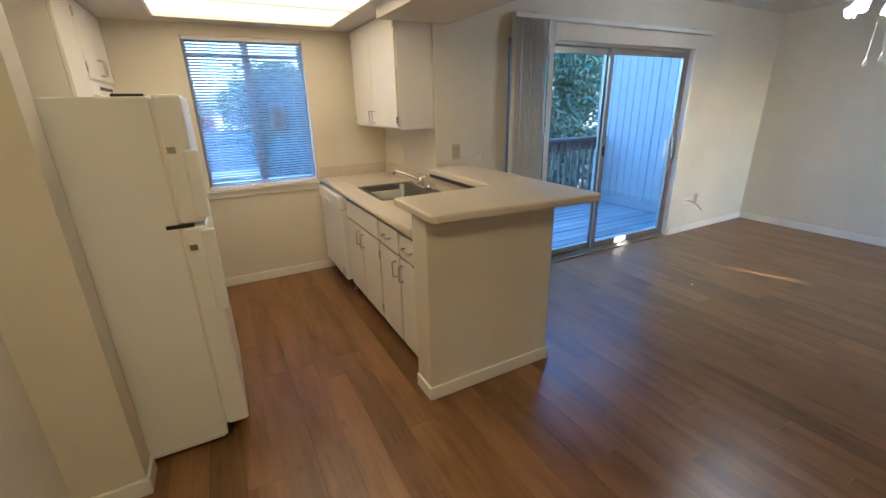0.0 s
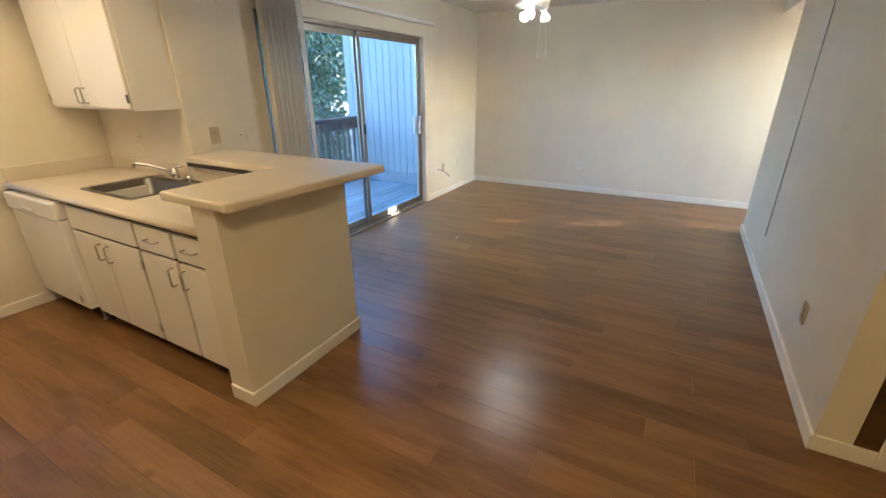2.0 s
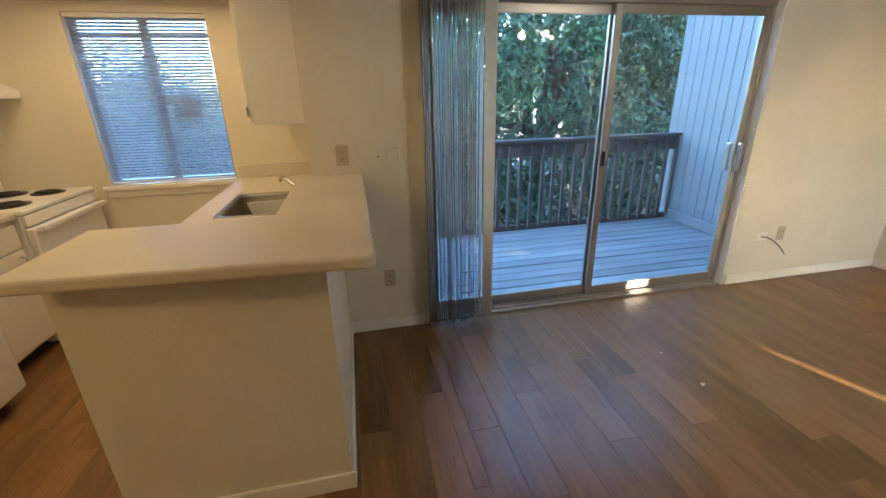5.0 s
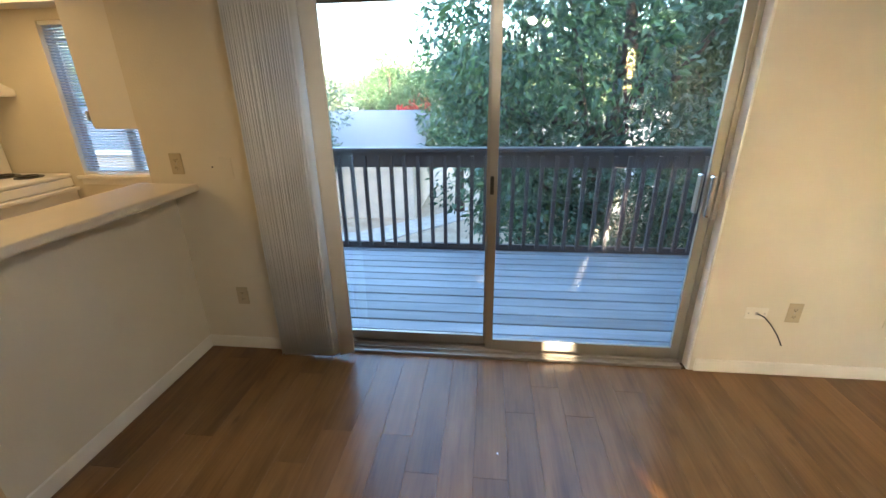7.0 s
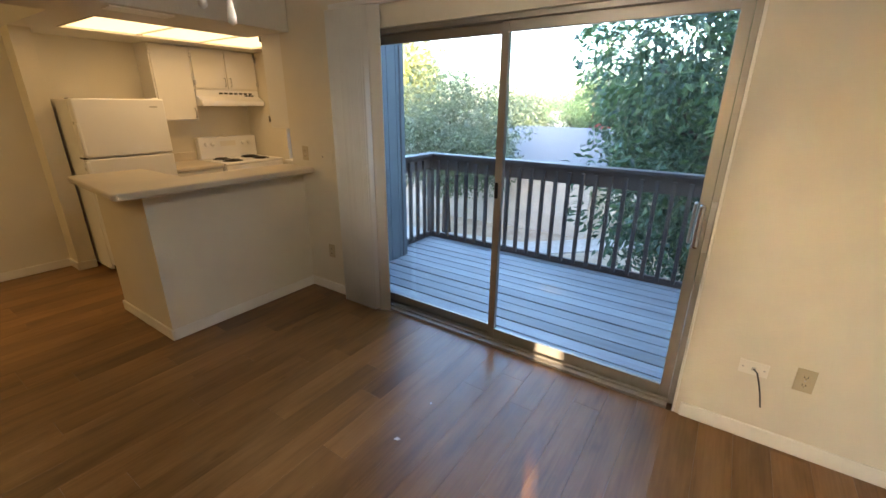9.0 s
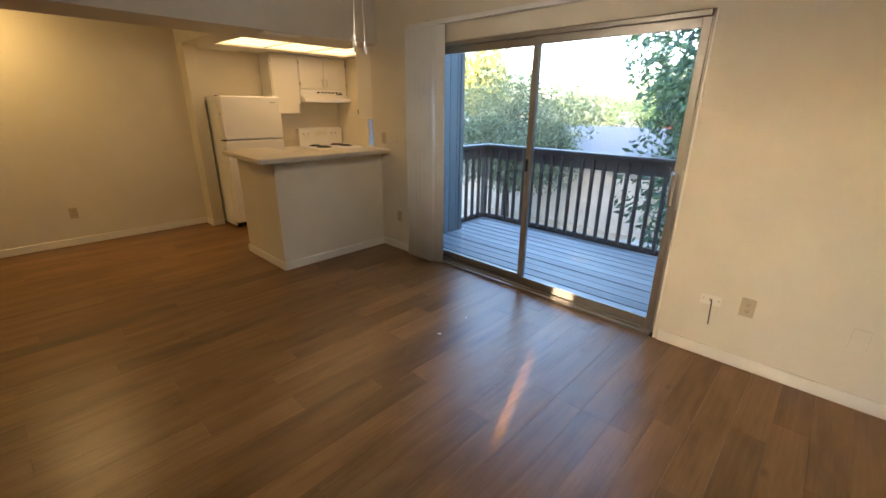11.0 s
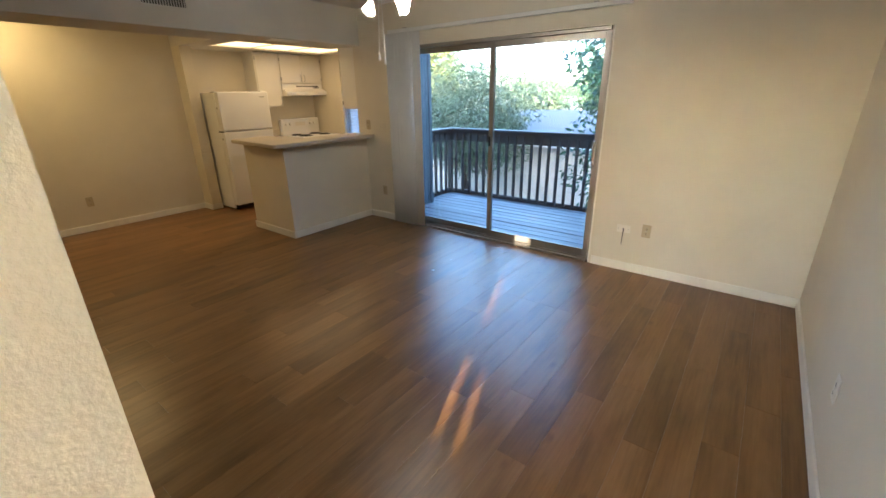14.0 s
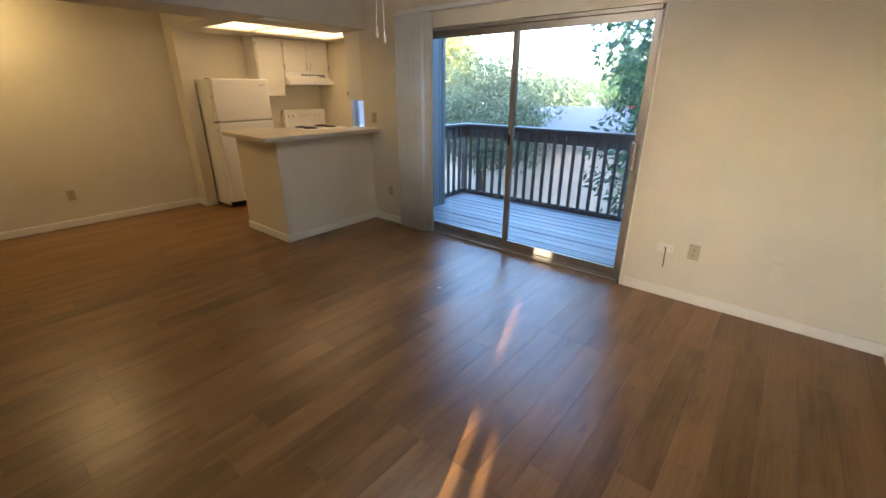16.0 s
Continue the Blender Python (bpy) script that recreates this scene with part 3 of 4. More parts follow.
# ---- west counter and stove ----
wc = thing("base_cabinet", (-2.18, 0.04, 0), "narrow cream base cabinet between refrigerator and stove", "cabinet")
part("body", boxes((XW + 0.01, -1.90, -0.23, 0.318, 0.095, 0.868)), CABINET, wc)
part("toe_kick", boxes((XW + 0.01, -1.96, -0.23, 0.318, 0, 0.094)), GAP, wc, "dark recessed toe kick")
d = door_front("door", wc, -1.899, -1.88, -0.22, 0.308, 0.115, 0.688)
pull("handle", (-1.88, 0.26, 0.6), 0.1, (0, 0, 1), (1, 0, 0), d)
d = door_front("drawer", wc, -1.899, -1.88, -0.22, 0.308, 0.70, 0.845)
pull("handle", (-1.88, 0.04, 0.775), 0.1, (0, 1, 0), (1, 0, 0), d)
w2 = thing("worktop", (-2.18, 0.04, 0.87), "short beige laminate worktop beside the stove", "worktop")
part("slab", boxes((XW + 0.003, -1.865, -0.235, 0.322, 0.87, 0.91), bevel=0.01), LAMINATE, w2)
part("backsplash", boxes((XW + 0.003, XW + 0.022, -0.235, 0.322, 0.91, 1.01), bevel=0.005), LAMINATE, w2)

st = thing("stove", (-2.15, 0.71, 0), "white electric coil-burner stove below the range hood", "stove")
Sy0, Sy1 = 0.333, 1.087
part("body", boxes((-2.47, -1.865, Sy0, Sy1, 0.03, 0.885)), WHITE, st)
part("cooktop", box(-2.47, -1.835, Sy0 - 0.003, Sy1 + 0.003, 0.886, 0.915, 0.008), WHITE, st)
od = part("oven_door", box(-1.863, -1.815, Sy0 + 0.008, Sy1 - 0.008, 0.285, 0.80, 0.01), WHITE, st)
part("handle", boxes((-1.80, -1.765, Sy0 + 0.02, Sy1 - 0.02, 0.775, 0.81), (-1.816, -1.79, Sy0 + 0.03, Sy0 + 0.06, 0.775, 0.80), (-1.816, -1.79, Sy1 - 0.06, Sy1 - 0.03, 0.775, 0.80), bevel=0.009), WHITE, od)
part("front_panel", box(-1.863, -1.835, Sy0 + 0.004, Sy1 - 0.004, 0.81, 0.88, 0.005), WHITE, st)
dr = part("drawer", box(-1.863, -1.82, Sy0 + 0.008, Sy1 - 0.008, 0.06, 0.275, 0.01), WHITE, st)
part("grip", boxes((-1.8215, -1.813, Sy0 + 0.1, Sy1 - 0.1, 0.222, 0.25), bevel=0.004), WHITE, dr)
part("kick", boxes((-1.90, -1.87, Sy0 + 0.01, Sy1 - 0.01, 0.0, 0.06)), GAP, st, "dark recessed base")
bg = part("backguard", box(-2.48, -2.40, Sy0, Sy1, 0.915, 1.175, 0.012), WHITE, st)
for y in (0.42, 0.50, 0.90, 0.98):
    part("knob", lathe([(0.024, 0), (0.022, 0.018), (0.010, 0.02), (0.004, 0.021)], (-2.40, y, 1.09), 18, axis="x"), WHITE, bg, smooth=True)
part("clock_panel", boxes((-2.4005, -2.3985, 0.60, 0.80, 1.06, 1.12)), IVORY, bg)
for bx, by, r in ((-2.02, 0.52, 0.10), (-2.02, 0.90, 0.085), (-2.27, 0.52, 0.085), (-2.27, 0.90, 0.10)):
    part("drip_pan", lathe([(r + 0.012, 0.0), (r + 0.012, 0.006), (r, 0.007), (r * 0.6, 0.003), (0.01, 0.002)], (bx, by, 0.915), 28), BLACK, st, "dark drip pan", smooth=True)
    pts = [(bx + (0.015 + (r - 0.025) * i / 60) * math.cos(i * 0.42), by + (0.015 + (r - 0.025) * i / 60) * math.sin(i * 0.42), 0.927) for i in range(61)]
    part("coil", tube(pts, 0.0055, 6), BLACK, st, "black spiral heating coil", smooth=True)

# ---- kitchen window ----
w = tagged(new("window_1"), "bronze aluminium sliding window above the low wall", "window", kind="structure")
YF = YK + 0.09
part("window_frame", boxes((WX0, WX0 + 0.03, YF, YF + 0.045, WZ0, WZ1), (WX1 - 0.03, WX1, YF, YF + 0.045, WZ0, WZ1), (WX0 + 0.03, WX1 - 0.03, YF, YF + 0.045, WZ1 - 0.03, WZ1), (WX0 + 0.03, WX1 - 0.03, YF, YF + 0.045, WZ0, WZ0 + 0.03), bevel=0.003), ALU, w)
xm = (WX0 + WX1) / 2
part("stile", boxes((xm - 0.03, xm + 0.03, YF + 0.002, YF + 0.04, WZ0 + 0.03, WZ1 - 0.03), bevel=0.003), ALU, w)
part("upper_rail", boxes((WX0 + 0.03, xm - 0.03, YF + 0.004, YF + 0.03, 1.945, 1.97), (xm + 0.03, WX1 - 0.03, YF + 0.004, YF + 0.03, 1.945, 1.97)), ALU, w)
for a, b in ((WX0 + 0.03, xm - 0.03), (xm + 0.03, WX1 - 0.03)):
    g = part("pane", boxes((a, b, YF + 0.018, YF + 0.022, WZ0 + 0.03, WZ1 - 0.03)), GLASS, w)
    g.visible_shadow = False
part("window_sill", boxes((WX0 - 0.05, WX1 + 0.04, YK - 0.035, YK, WZ0 - 0.03, WZ0 - 0.004), (WX0 + 0.001, WX1 - 0.001, YK, YF, WZ0 - 0.0, WZ0 + 0.004), bevel=0.002), TRIM, w)
part("apron", boxes((WX0 - 0.03, WX1 + 0.02, YK - 0.014, YK - 0.001, WZ0 - 0.085, WZ0 - 0.031), bevel=0.003), TRIM, w)
solid("window_notice", box(-1.15, -1.02, YF + 0.0225, YF + 0.0235, 1.37, 1.58), IVORY, (-1.085, YF + 0.023, 1.37), "white paper notice stuck to the outside of the window pane", "notice")
mb = thing("mini_blind", (xm, YK + 0.03, WZ1), "white horizontal mini blind lowered with tilted slats", "window blind")
part("headrail", boxes((WX0 + 0.006, WX1 - 0.006, YK + 0.012, YK + 0.04, WZ1 - 0.03, WZ1 - 0.002), bevel=0.002), BLIND, mb)
part("bottom_rail", boxes((WX0 + 0.01, WX1 - 0.01, YK + 0.016, YK + 0.038, WZ0 + 0.012, WZ0 + 0.024), bevel=0.003), BLIND, mb)
bm = bmesh.new()
bend = [(-0.0125, -0.0022), (-0.006, 0.0002), (0, 0.001), (0.006, 0.0002), (0.0125, -0.0022)]
tilt = radians(-42)
row = []
for x in (-0.435, 0.435):
    row.append([bm.verts.new((x, u * math.cos(tilt) - v * math.sin(tilt), u * math.sin(tilt) + v * math.cos(tilt))) for u, v in bend])
for i in range(4):
    bm.faces.new((row[0][i], row[0][i + 1], row[1][i + 1], row[1][i]))
bmesh.ops.solidify(bm, geom=bm.faces[:], thickness=0.0006)
slat_mesh = mesh_of("slat", bm, SLAT)
n_slats = 52
for i in range(n_slats):
    s = new("slat", slat_mesh)
    s.parent = mb
    s.location = Vector((xm, YK + 0.027, WZ0 + 0.035 + i * (WZ1 - WZ0 - 0.075) / (n_slats - 1))) - mb.location
for x in (-0.33, 0.0, 0.33):
    part("cord", tube([(xm + x, YK + 0.0125, WZ0 + 0.02), (xm + x, YK + 0.0125, WZ1 - 0.03)], 0.0009, 5), BLIND, mb)
part("wand", tube([(WX0 + 0.13, YK + 0.004, WZ1 - 0.03), (WX0 + 0.15, YK + 0.0, 1.55)], 0.003, 6), GLASS, mb, "clear tilt wand")

# ---- lit kitchen ceiling ----
lp = thing("ceiling_light", (-1.235, -0.01, ZK), "large recessed luminous kitchen ceiling panel with three diffusers", "ceiling light")
ys = (-0.875, -0.30, 0.28, 0.855)
for a, b in zip(ys, ys[1:]):
    part("diffuser", boxes((-1.845, -0.625, a + 0.008, b - 0.008, ZK + 0.012, ZK + 0.018)), PANEL, lp, "glowing warm acrylic diffuser")
part("frame", boxes((-1.86, -1.845, -0.885, 0.865, ZK - 0.006, ZK + 0.03), (-0.625, -0.61, -0.885, 0.865, ZK - 0.006, ZK + 0.03), (-1.845, -0.625, -0.885, -0.875, ZK - 0.006, ZK + 0.03), (-1.845, -0.625, 0.855, 0.865, ZK - 0.006, ZK + 0.03)), TRIM, lp)
for y in ys[1:3]:
    part("divider", boxes((-1.845, -0.625, y - 0.009, y + 0.009, ZK + 0.002, ZK + 0.014)), NICKEL, lp)
cl = thing("ceiling_lamp", (-1.75, -2.9, ZC - 0.1), "lit round ceiling lamp over the dining area", "ceiling lamp")
part("shade", lathe([(0.01, -0.1), (0.17, -0.09), (0.28, -0.04), (0.31, -0.012)], (-1.75, -2.9, ZC), 32), DINING_GLOW, cl, smooth=True)
part("base", lathe([(0.32, -0.012), (0.32, -0.001)], (-1.75, -2.9, ZC), 32), NICKEL, cl)


def grille(name, label, x0, x1, y0, y1, z0, z1, n, axis):
    g = thing(name, ((x0 + x1) / 2, (y0 + y1) / 2, z0), label, "vent")
    part("backing", boxes((x0, x1, y0, y1, z0, z1)), GAP, g)
    e = 0.012
    if axis == "x":
        part("frame", boxes((x0, x1 + 0.006, y0 - e, y0, z0 - e, z1 + e), (x0, x1 + 0.006, y1, y1 + e, z0 - e, z1 + e), (x0, x1 + 0.006, y0, y1, z0 - e, z0), (x0, x1 + 0.006, y0, y1, z1, z1 + e)), CEIL, g)
        for k in range(n):
            y = y0 + (k + 0.5) * (y1 - y0) / n
            part("slat", boxes((x1, x1 + 0.005, y - 0.004, y + 0.004, z0, z1)), NICKEL, g)
    else:
        part("frame", boxes((x0 - e, x0, y0 - e, y1 + e, z0 - 0.006, z1), (x1, x1 + e, y0 - e, y1 + e, z0 - 0.006, z1), (x0, x1, y0 - e, y0, z0 - 0.006, z1), (x0, x1, y1, y1 + e, z0 - 0.006, z1)), TRIM, g)
        for k in range(n):
            x = x0 + (k + 0.5) * (x1 - x0) / n
            part("slat", boxes((x - 0.006, x + 0.006, y0, y1, z0 - 0.005, z0 - 0.001)), TRIM, g)
    return g


grille("return_vent", "dark slatted return-air grille on the soffit face", 0.001, 0.004, -2.24, -1.91, 2.247, 2.41, 16, "x")
grille("ceiling_vent", "white slatted air vent under the soffit", -0.16, -0.06, -1.12, -0.80, ZS - 0.005, ZS - 0.001, 5, "z")


# ---- plates ----
def plate(name, label, centre, normal, mat, kind):
    """An outlet or switch plate on a wall with the given normal (x, y)."""
    c = Vector(centre)
    nx, ny = normal
    p = thing(name, tuple(c), label, "wall plate")

    def slab(u0, u1, w0, w1, d0, d1, m, nm, bev=0.0, parent=None):
        if ny:
            lim = (c.x + u0, c.x + u1, *sorted((c.y + ny * d0, c.y + ny * d1)), c.z + w0, c.z + w1)
        else:
            lim = (*sorted((c.x + nx * d0, c.x + nx * d1)), c.y + u0, c.y + u1, c.z + w0, c.z + w1)
        return part(nm, box(*lim, bev), m, parent or p)

    if kind == "cable":
        slab(-0.057, 0.057, -0.035, 0.035, 0.001, 0.006, mat, "cover", 0.002)
        slab(-0.008, 0.008, -0.008, 0.008, 0.006, 0.014, NICKEL, "jack", 0.002)
        for u in (-0.042, 0.042):
            slab(u - 0.004, u + 0.004, -0.004, 0.004, 0.006, 0.0075, NICKEL, "screw", 0.001)
        part("cable", tube([(c.x, c.y + ny * 0.012, c.z), (c.x + 0.012, c.y + ny * 0.05, c.z + 0.004), (c.x + 0.02, c.y + ny * 0.10, c.z - 0.012), (c.x + 0.03, c.y + ny * 0.15, c.z - 0.045), (c.x + 0.038, c.y + ny * 0.185, c.z - 0.085)], 0.0035, 8), RUBBER, p, "loose black coaxial cable", smooth=True)
        return p
    w = 0.058 if kind == "double" else 0.036
    slab(-w, w, -0.058, 0.058, 0.001, 0.007, mat, "cover", 0.003)
    if kind == "outlet":
        for z in (-0.021, 0.021):
            o = slab(-0.016, 0.016, z - 0.013, z + 0.013, 0.007, 0.009, mat, "socket", 0.003)
            for u in (-0.006, 0.006):
                slab(u - 0.0014, u + 0.0014, z - 0.004, z + 0.006, 0.009, 0.0096, GAP, "slot", 0.0, o)
            slab(-0.0022, 0.0022, z - 0.010, z - 0.006, 0.009, 0.0096, GAP, "slot", 0.0, o)
        slab(-0.003, 0.003, -0.003, 0.003, 0.007, 0.0085, NICKEL, "screw", 0.001)
    if kind == "switch":
        slab(-0.005, 0.005, -0.012, 0.012, 0.007, 0.009, mat, "collar", 0.001)
        slab(-0.004, 0.004, 0.0, 0.01, 0.009, 0.02, mat, "toggle", 0.002)
    return p


plate("switch_plate", "almond light switch plate beside the bar", (0.062, 0, 1.189), (0, -1), ALMOND, "outlet")
plate("outlet_plate", "almond outlet low on the wall by the bar", (0.288, 0, 0.378), (0, -1), ALMOND, "outlet")
plate("outlet_plate", "almond outlet beside the cable jack", (3.442, 0, 0.401), (0, -1), ALMOND, "outlet")
plate("cable_plate", "ivory cable jack plate with a loose black cable", (3.254, 0, 0.392), (0, -1), IVORY, "cable")
plate("blank_plate", "blank wall plate painted over in cream", (3.93, 0, 0.39), (0, -1), WALL, "blank")
plate("blank_plate", "small blank wall plate painted over in cream", (0.35, 0, 1.165), (0, -1), WALL, "blank")
plate("blank_plate", "painted-over outlet plate above the sink counter", (-0.12, 0.62, 1.15), (-1, 0), WALL, "outlet")
plate("outlet_plate", "ivory outlet low on the long living room wall", (XE, -1.69, 0.38), (-1, 0), IVORY, "outlet")
plate("outlet_plate", "almond outlet on the south living room wall", (0.787, -3.628, 0.377), (0, 1), ALMOND, "outlet")
plate("outlet_plate", "almond outlet low on the dining wall", (XD, -2.45, 0.36), (1, 0), ALMOND, "outlet")
for x, z in ((0.32, 1.20), (0.268, 1.172)):
    solid("nail_hole", lathe([(0.005, 0.0), (0.004, 0.0015), (0.001, 0.002)], (x, -0.0022, z), 10, axis="y"), GAP, (x, 0, z), "small dark nail hole in the cream wall", "nail hole", "nail holes by the bar")
solid("wall_cable", tube([(2.2, -3.645, 0.36), (2.215, -3.646, 1.2), (2.24, -3.646, ZC)], 0.004, 6), ALU, (2.2, -3.645, 0.36), "thin grey cable running up the wall", "cable")


# ---- sliding door ----
door = tagged(new("door_1"), "bronze aluminium sliding glass door to the balcony", "sliding door", kind="structure")
part("door_frame", boxes((DX0, DX0 + 0.028, 0.012, 0.14, 0.0, DZ), (DX1 - 0.042, DX1 - 0.0145, 0.06, 0.14, 0.0, DZ), (DX0 + 0.028, DX1 - 0.042, 0.03, 0.14, DZ - 0.03, DZ), bevel=0.003), ALU, door)
sill = part("sill_track", boxes((DX0 + 0.028, DX1 - 0.042, 0.0, 0.145, -0.006, 0.018), (DX0 + 0.028, DX1 - 0.042, 0.03, 0.036, 0.018, 0.034), (DX0 + 0.028, DX1 - 0.042, 0.074, 0.08, 0.018, 0.034), (DX0 + 0.028, DX1 - 0.042, 0.13, 0.144, 0.018, 0.045)), ALU, door)


def leaf_panel(x0, x1, y0, y1):
    p = part("door_panel", boxes((x0, x0 + 0.048, y0, y1, 0.036, DZ - 0.03), (x1 - 0.048, x1, y0, y1, 0.036, DZ - 0.03), (x0 + 0.048, x1 - 0.048, y0, y1, 0.036, 0.098), (x0 + 0.048, x1 - 0.048, y0, y1, DZ - 0.085, DZ - 0.03), bevel=0.003), ALU, door)
    ym = (y0 + y1) / 2
    g = part("pane", boxes((x0 + 0.046, x1 - 0.046, ym - 0.003, ym + 0.003, 0.096, DZ - 0.083)), GLASS, p)
    g.visible_shadow = False
    return p


leaf_panel(DX0 + 0.03, 1.822, 0.102, 0.128)
slide = leaf_panel(1.786, DX1 - 0.044, 0.064, 0.09)
hp = part("door_handle", boxes((2.893, 2.921, 0.022, 0.063, 0.915, 1.135), bevel=0.012), CHROME, slide, "worn silver pull handle")
part("door_handle", boxes((2.866, 2.884, 0.09, 0.135, 0.92, 1.13), bevel=0.008), NICKEL, slide, "outer silver pull handle")
part("lock_plate", boxes((2.938, 2.962, 0.045, 0.0595, 0.90, 1.15), bevel=0.003), NICKEL, door, "silver latch plate on the jamb")
part("door_latch", boxes((1.795, 1.815, 0.05, 0.064, 1.02, 1.12), bevel=0.004), BLACK, slide, "small black latch")

# vertical blinds, drawn aside
vb = thing("vertical_blind", (0.76, -0.06, 2.17), "ivory vertical blinds drawn aside on a ceiling-high track", "window blind")
part("headrail", boxes((0.55, 3.10, -0.085, -0.035, 2.165, 2.2), bevel=0.004), BLIND, vb)
part("bracket", boxes((0.75, 0.78, -0.05, -0.001, 2.195, 2.215)), NICKEL, vb)
part("bracket", boxes((2.80, 2.83, -0.05, -0.001, 2.195, 2.215)), NICKEL, vb)
rv = random.Random(5)
for i in range(26):
    x = 0.552 + i * 0.0135 + rv.uniform(-0.002, 0.002)
    turn = radians(74 + rv.uniform(-7, 7)) if i < 23 else radians((68, 60, 22)[i - 23])
    if i >= 23:
        x += (0.004, 0.012, 0.052)[i - 23]
    bm = bmesh.new()
    cols = []
    for k in range(7):
        u = -0.0445 + 0.089 * k / 6
        v = 0.004 * (1 - (u / 0.0445) ** 2)
        px, py = x + u * math.cos(turn) - v * math.sin(turn), -0.066 + u * math.sin(turn) + v * math.cos(turn)
        cols.append((bm.verts.new((px, py, 0.03 + rv.uniform(0, 0.002))), bm.verts.new((px, py, 2.163))))
    for a, b in zip(cols, cols[1:]):
        bm.faces.new((a[0], b[0], b[1], a[1]))
    bmesh.ops.recalc_face_normals(bm, faces=bm.faces[:])
    bmesh.ops.solidify(bm, geom=bm.faces[:], thickness=0.0009)
    part("vane", bm, BLIND, vb, smooth=True)
part("chain", tube([(0.60, -0.115, 2.16), (0.60, -0.117, 1.0), (0.604, -0.119, 0.9)], 0.0016, 5), BLIND, vb)

# ---- ceiling fan ----
HX, HY = 2.07, -1.70
fan = thing("ceiling_fan", (HX, HY, 2.05), "white ceiling fan at rest with three lit glass shades", "ceiling fan")
part("canopy", lathe([(0.075, 0.0), (0.07, -0.03), (0.03, -0.055), (0.014, -0.06)], (HX, HY, ZC), 24), WHITE, fan, smooth=True)
part("downrod", lathe([(0.012, 0.0), (0.012, 0.14)], (HX, HY, 2.295), 12), WHITE, fan)
part("motor", lathe([(0.03, 2.30), (0.10, 2.29), (0.125, 2.26), (0.125, 2.20), (0.10, 2.175), (0.06, 2.165), (0.05, 2.14), (0.045, 2.10), (0.02, 2.085)], (HX, HY, 0), 28), WHITE, fan, smooth=True)
for k in range(5):
    a = radians(36 + 72 * k)
    ca, sa = math.cos(a), math.sin(a)
    out = [(0.16, -0.05), (0.30, -0.062), (0.58, -0.068), (0.635, -0.045), (0.645, 0.0), (0.635, 0.045), (0.58, 0.068), (0.30, 0.062), (0.16, 0.05)]
    bm = prism([(r, w) for r, w in out], -0.003, 0.003)
    bm.transform(Matrix.Translation((HX, HY, 2.20)) @ Matrix.Rotation(a, 4, "Z") @ Matrix.Rotation(radians(11), 4, "X"))
    bl = part("blade", bm, WHITE, fan)
    part("blade_iron", tube([(HX + 0.10 * ca, HY + 0.10 * sa, 2.187), (HX + 0.2 * ca, HY + 0.2 * sa, 2.193)], 0.012, 8), NICKEL, bl)
for deg in (162, 8, 78):
    a = radians(deg)
    ca, sa = math.cos(a), math.sin(a)
    arm = part("lamp_arm", tube([(HX + 0.03 * ca, HY + 0.03 * sa, 2.115), (HX + 0.09 * ca, HY + 0.09 * sa, 2.12), (HX + 0.12 * ca, HY + 0.12 * sa, 2.10)], 0.01, 10), WHITE, fan, smooth=True)
    tiltm = Matrix.Translation((HX + 0.12 * ca, HY + 0.12 * sa, 2.10)) @ Matrix.Rotation(a, 4, "Z") @ Matrix.Rotation(radians(-48), 4, "Y") @ Matrix.Scale(0.78, 4)
    bm = lathe([(0.018, 0.0), (0.024, -0.02), (0.034, -0.05), (0.05, -0.085), (0.056, -0.10), (0.053, -0.10), (0.047, -0.085), (0.03, -0.05), (0.02, -0.02)], (0, 0, 0), 20)
    bm.transform(tiltm)
    part("shade", bm, FROST, arm, "frosted glass bell shade", smooth=True)
    bm = lathe([(0.012, -0.03), (0.016, -0.05), (0.03, -0.08), (0.033, -0.10), (0.024, -0.122), (0.006, -0.13)], (0, 0, 0), 16)
    bm.transform(tiltm)
    part("bulb", bm, BULB, arm, "glowing warm bulb", smooth=True)
for dx, dy, z in ((-0.005, 0.015, 1.725), (0.01, -0.05, 1.744)):
    ch = part("pull_chain", tube([(HX + dx * 0.5, HY + dy * 0.5, 2.09), (HX + dx, HY + dy, z + 0.05)], 0.0022, 6), BLIND, fan)
    part("chain_knob", lathe([(0.003, 0.05), (0.006, 0.04), (0.009, 0.015), (0.008, 0.004), (0.002, 0.0)], (HX + dx, HY + dy, z), 12), BLIND, ch, "white wooden pull knob", smooth=True)

# ---- balcony ----
deck = tagged(new("deck"), "grey-blue painted wooden balcony deck", "balcony deck", kind="structure")
part("joist", boxes((-0.2, 4.3, 0.16, 0.20, -0.30, -0.13), (-0.2, 4.3, 1.1, 1.14, -0.30, -0.13), (-0.2, 4.3, 2.06, 2.12, -0.30, -0.13)), RAILM, deck)
board = mesh_of("deck_board", box(-2.25, 2.25, -0.064, 0.064, -0.028, 0.0, 0.004, seg=1), DECKM)
for i in range(14):
    o = new("deck_board", board)
    o.parent = deck
    o.location = (2.05, 0.225 + i * 0.142, -0.1 + rng.uniform(-0.002, 0.002))

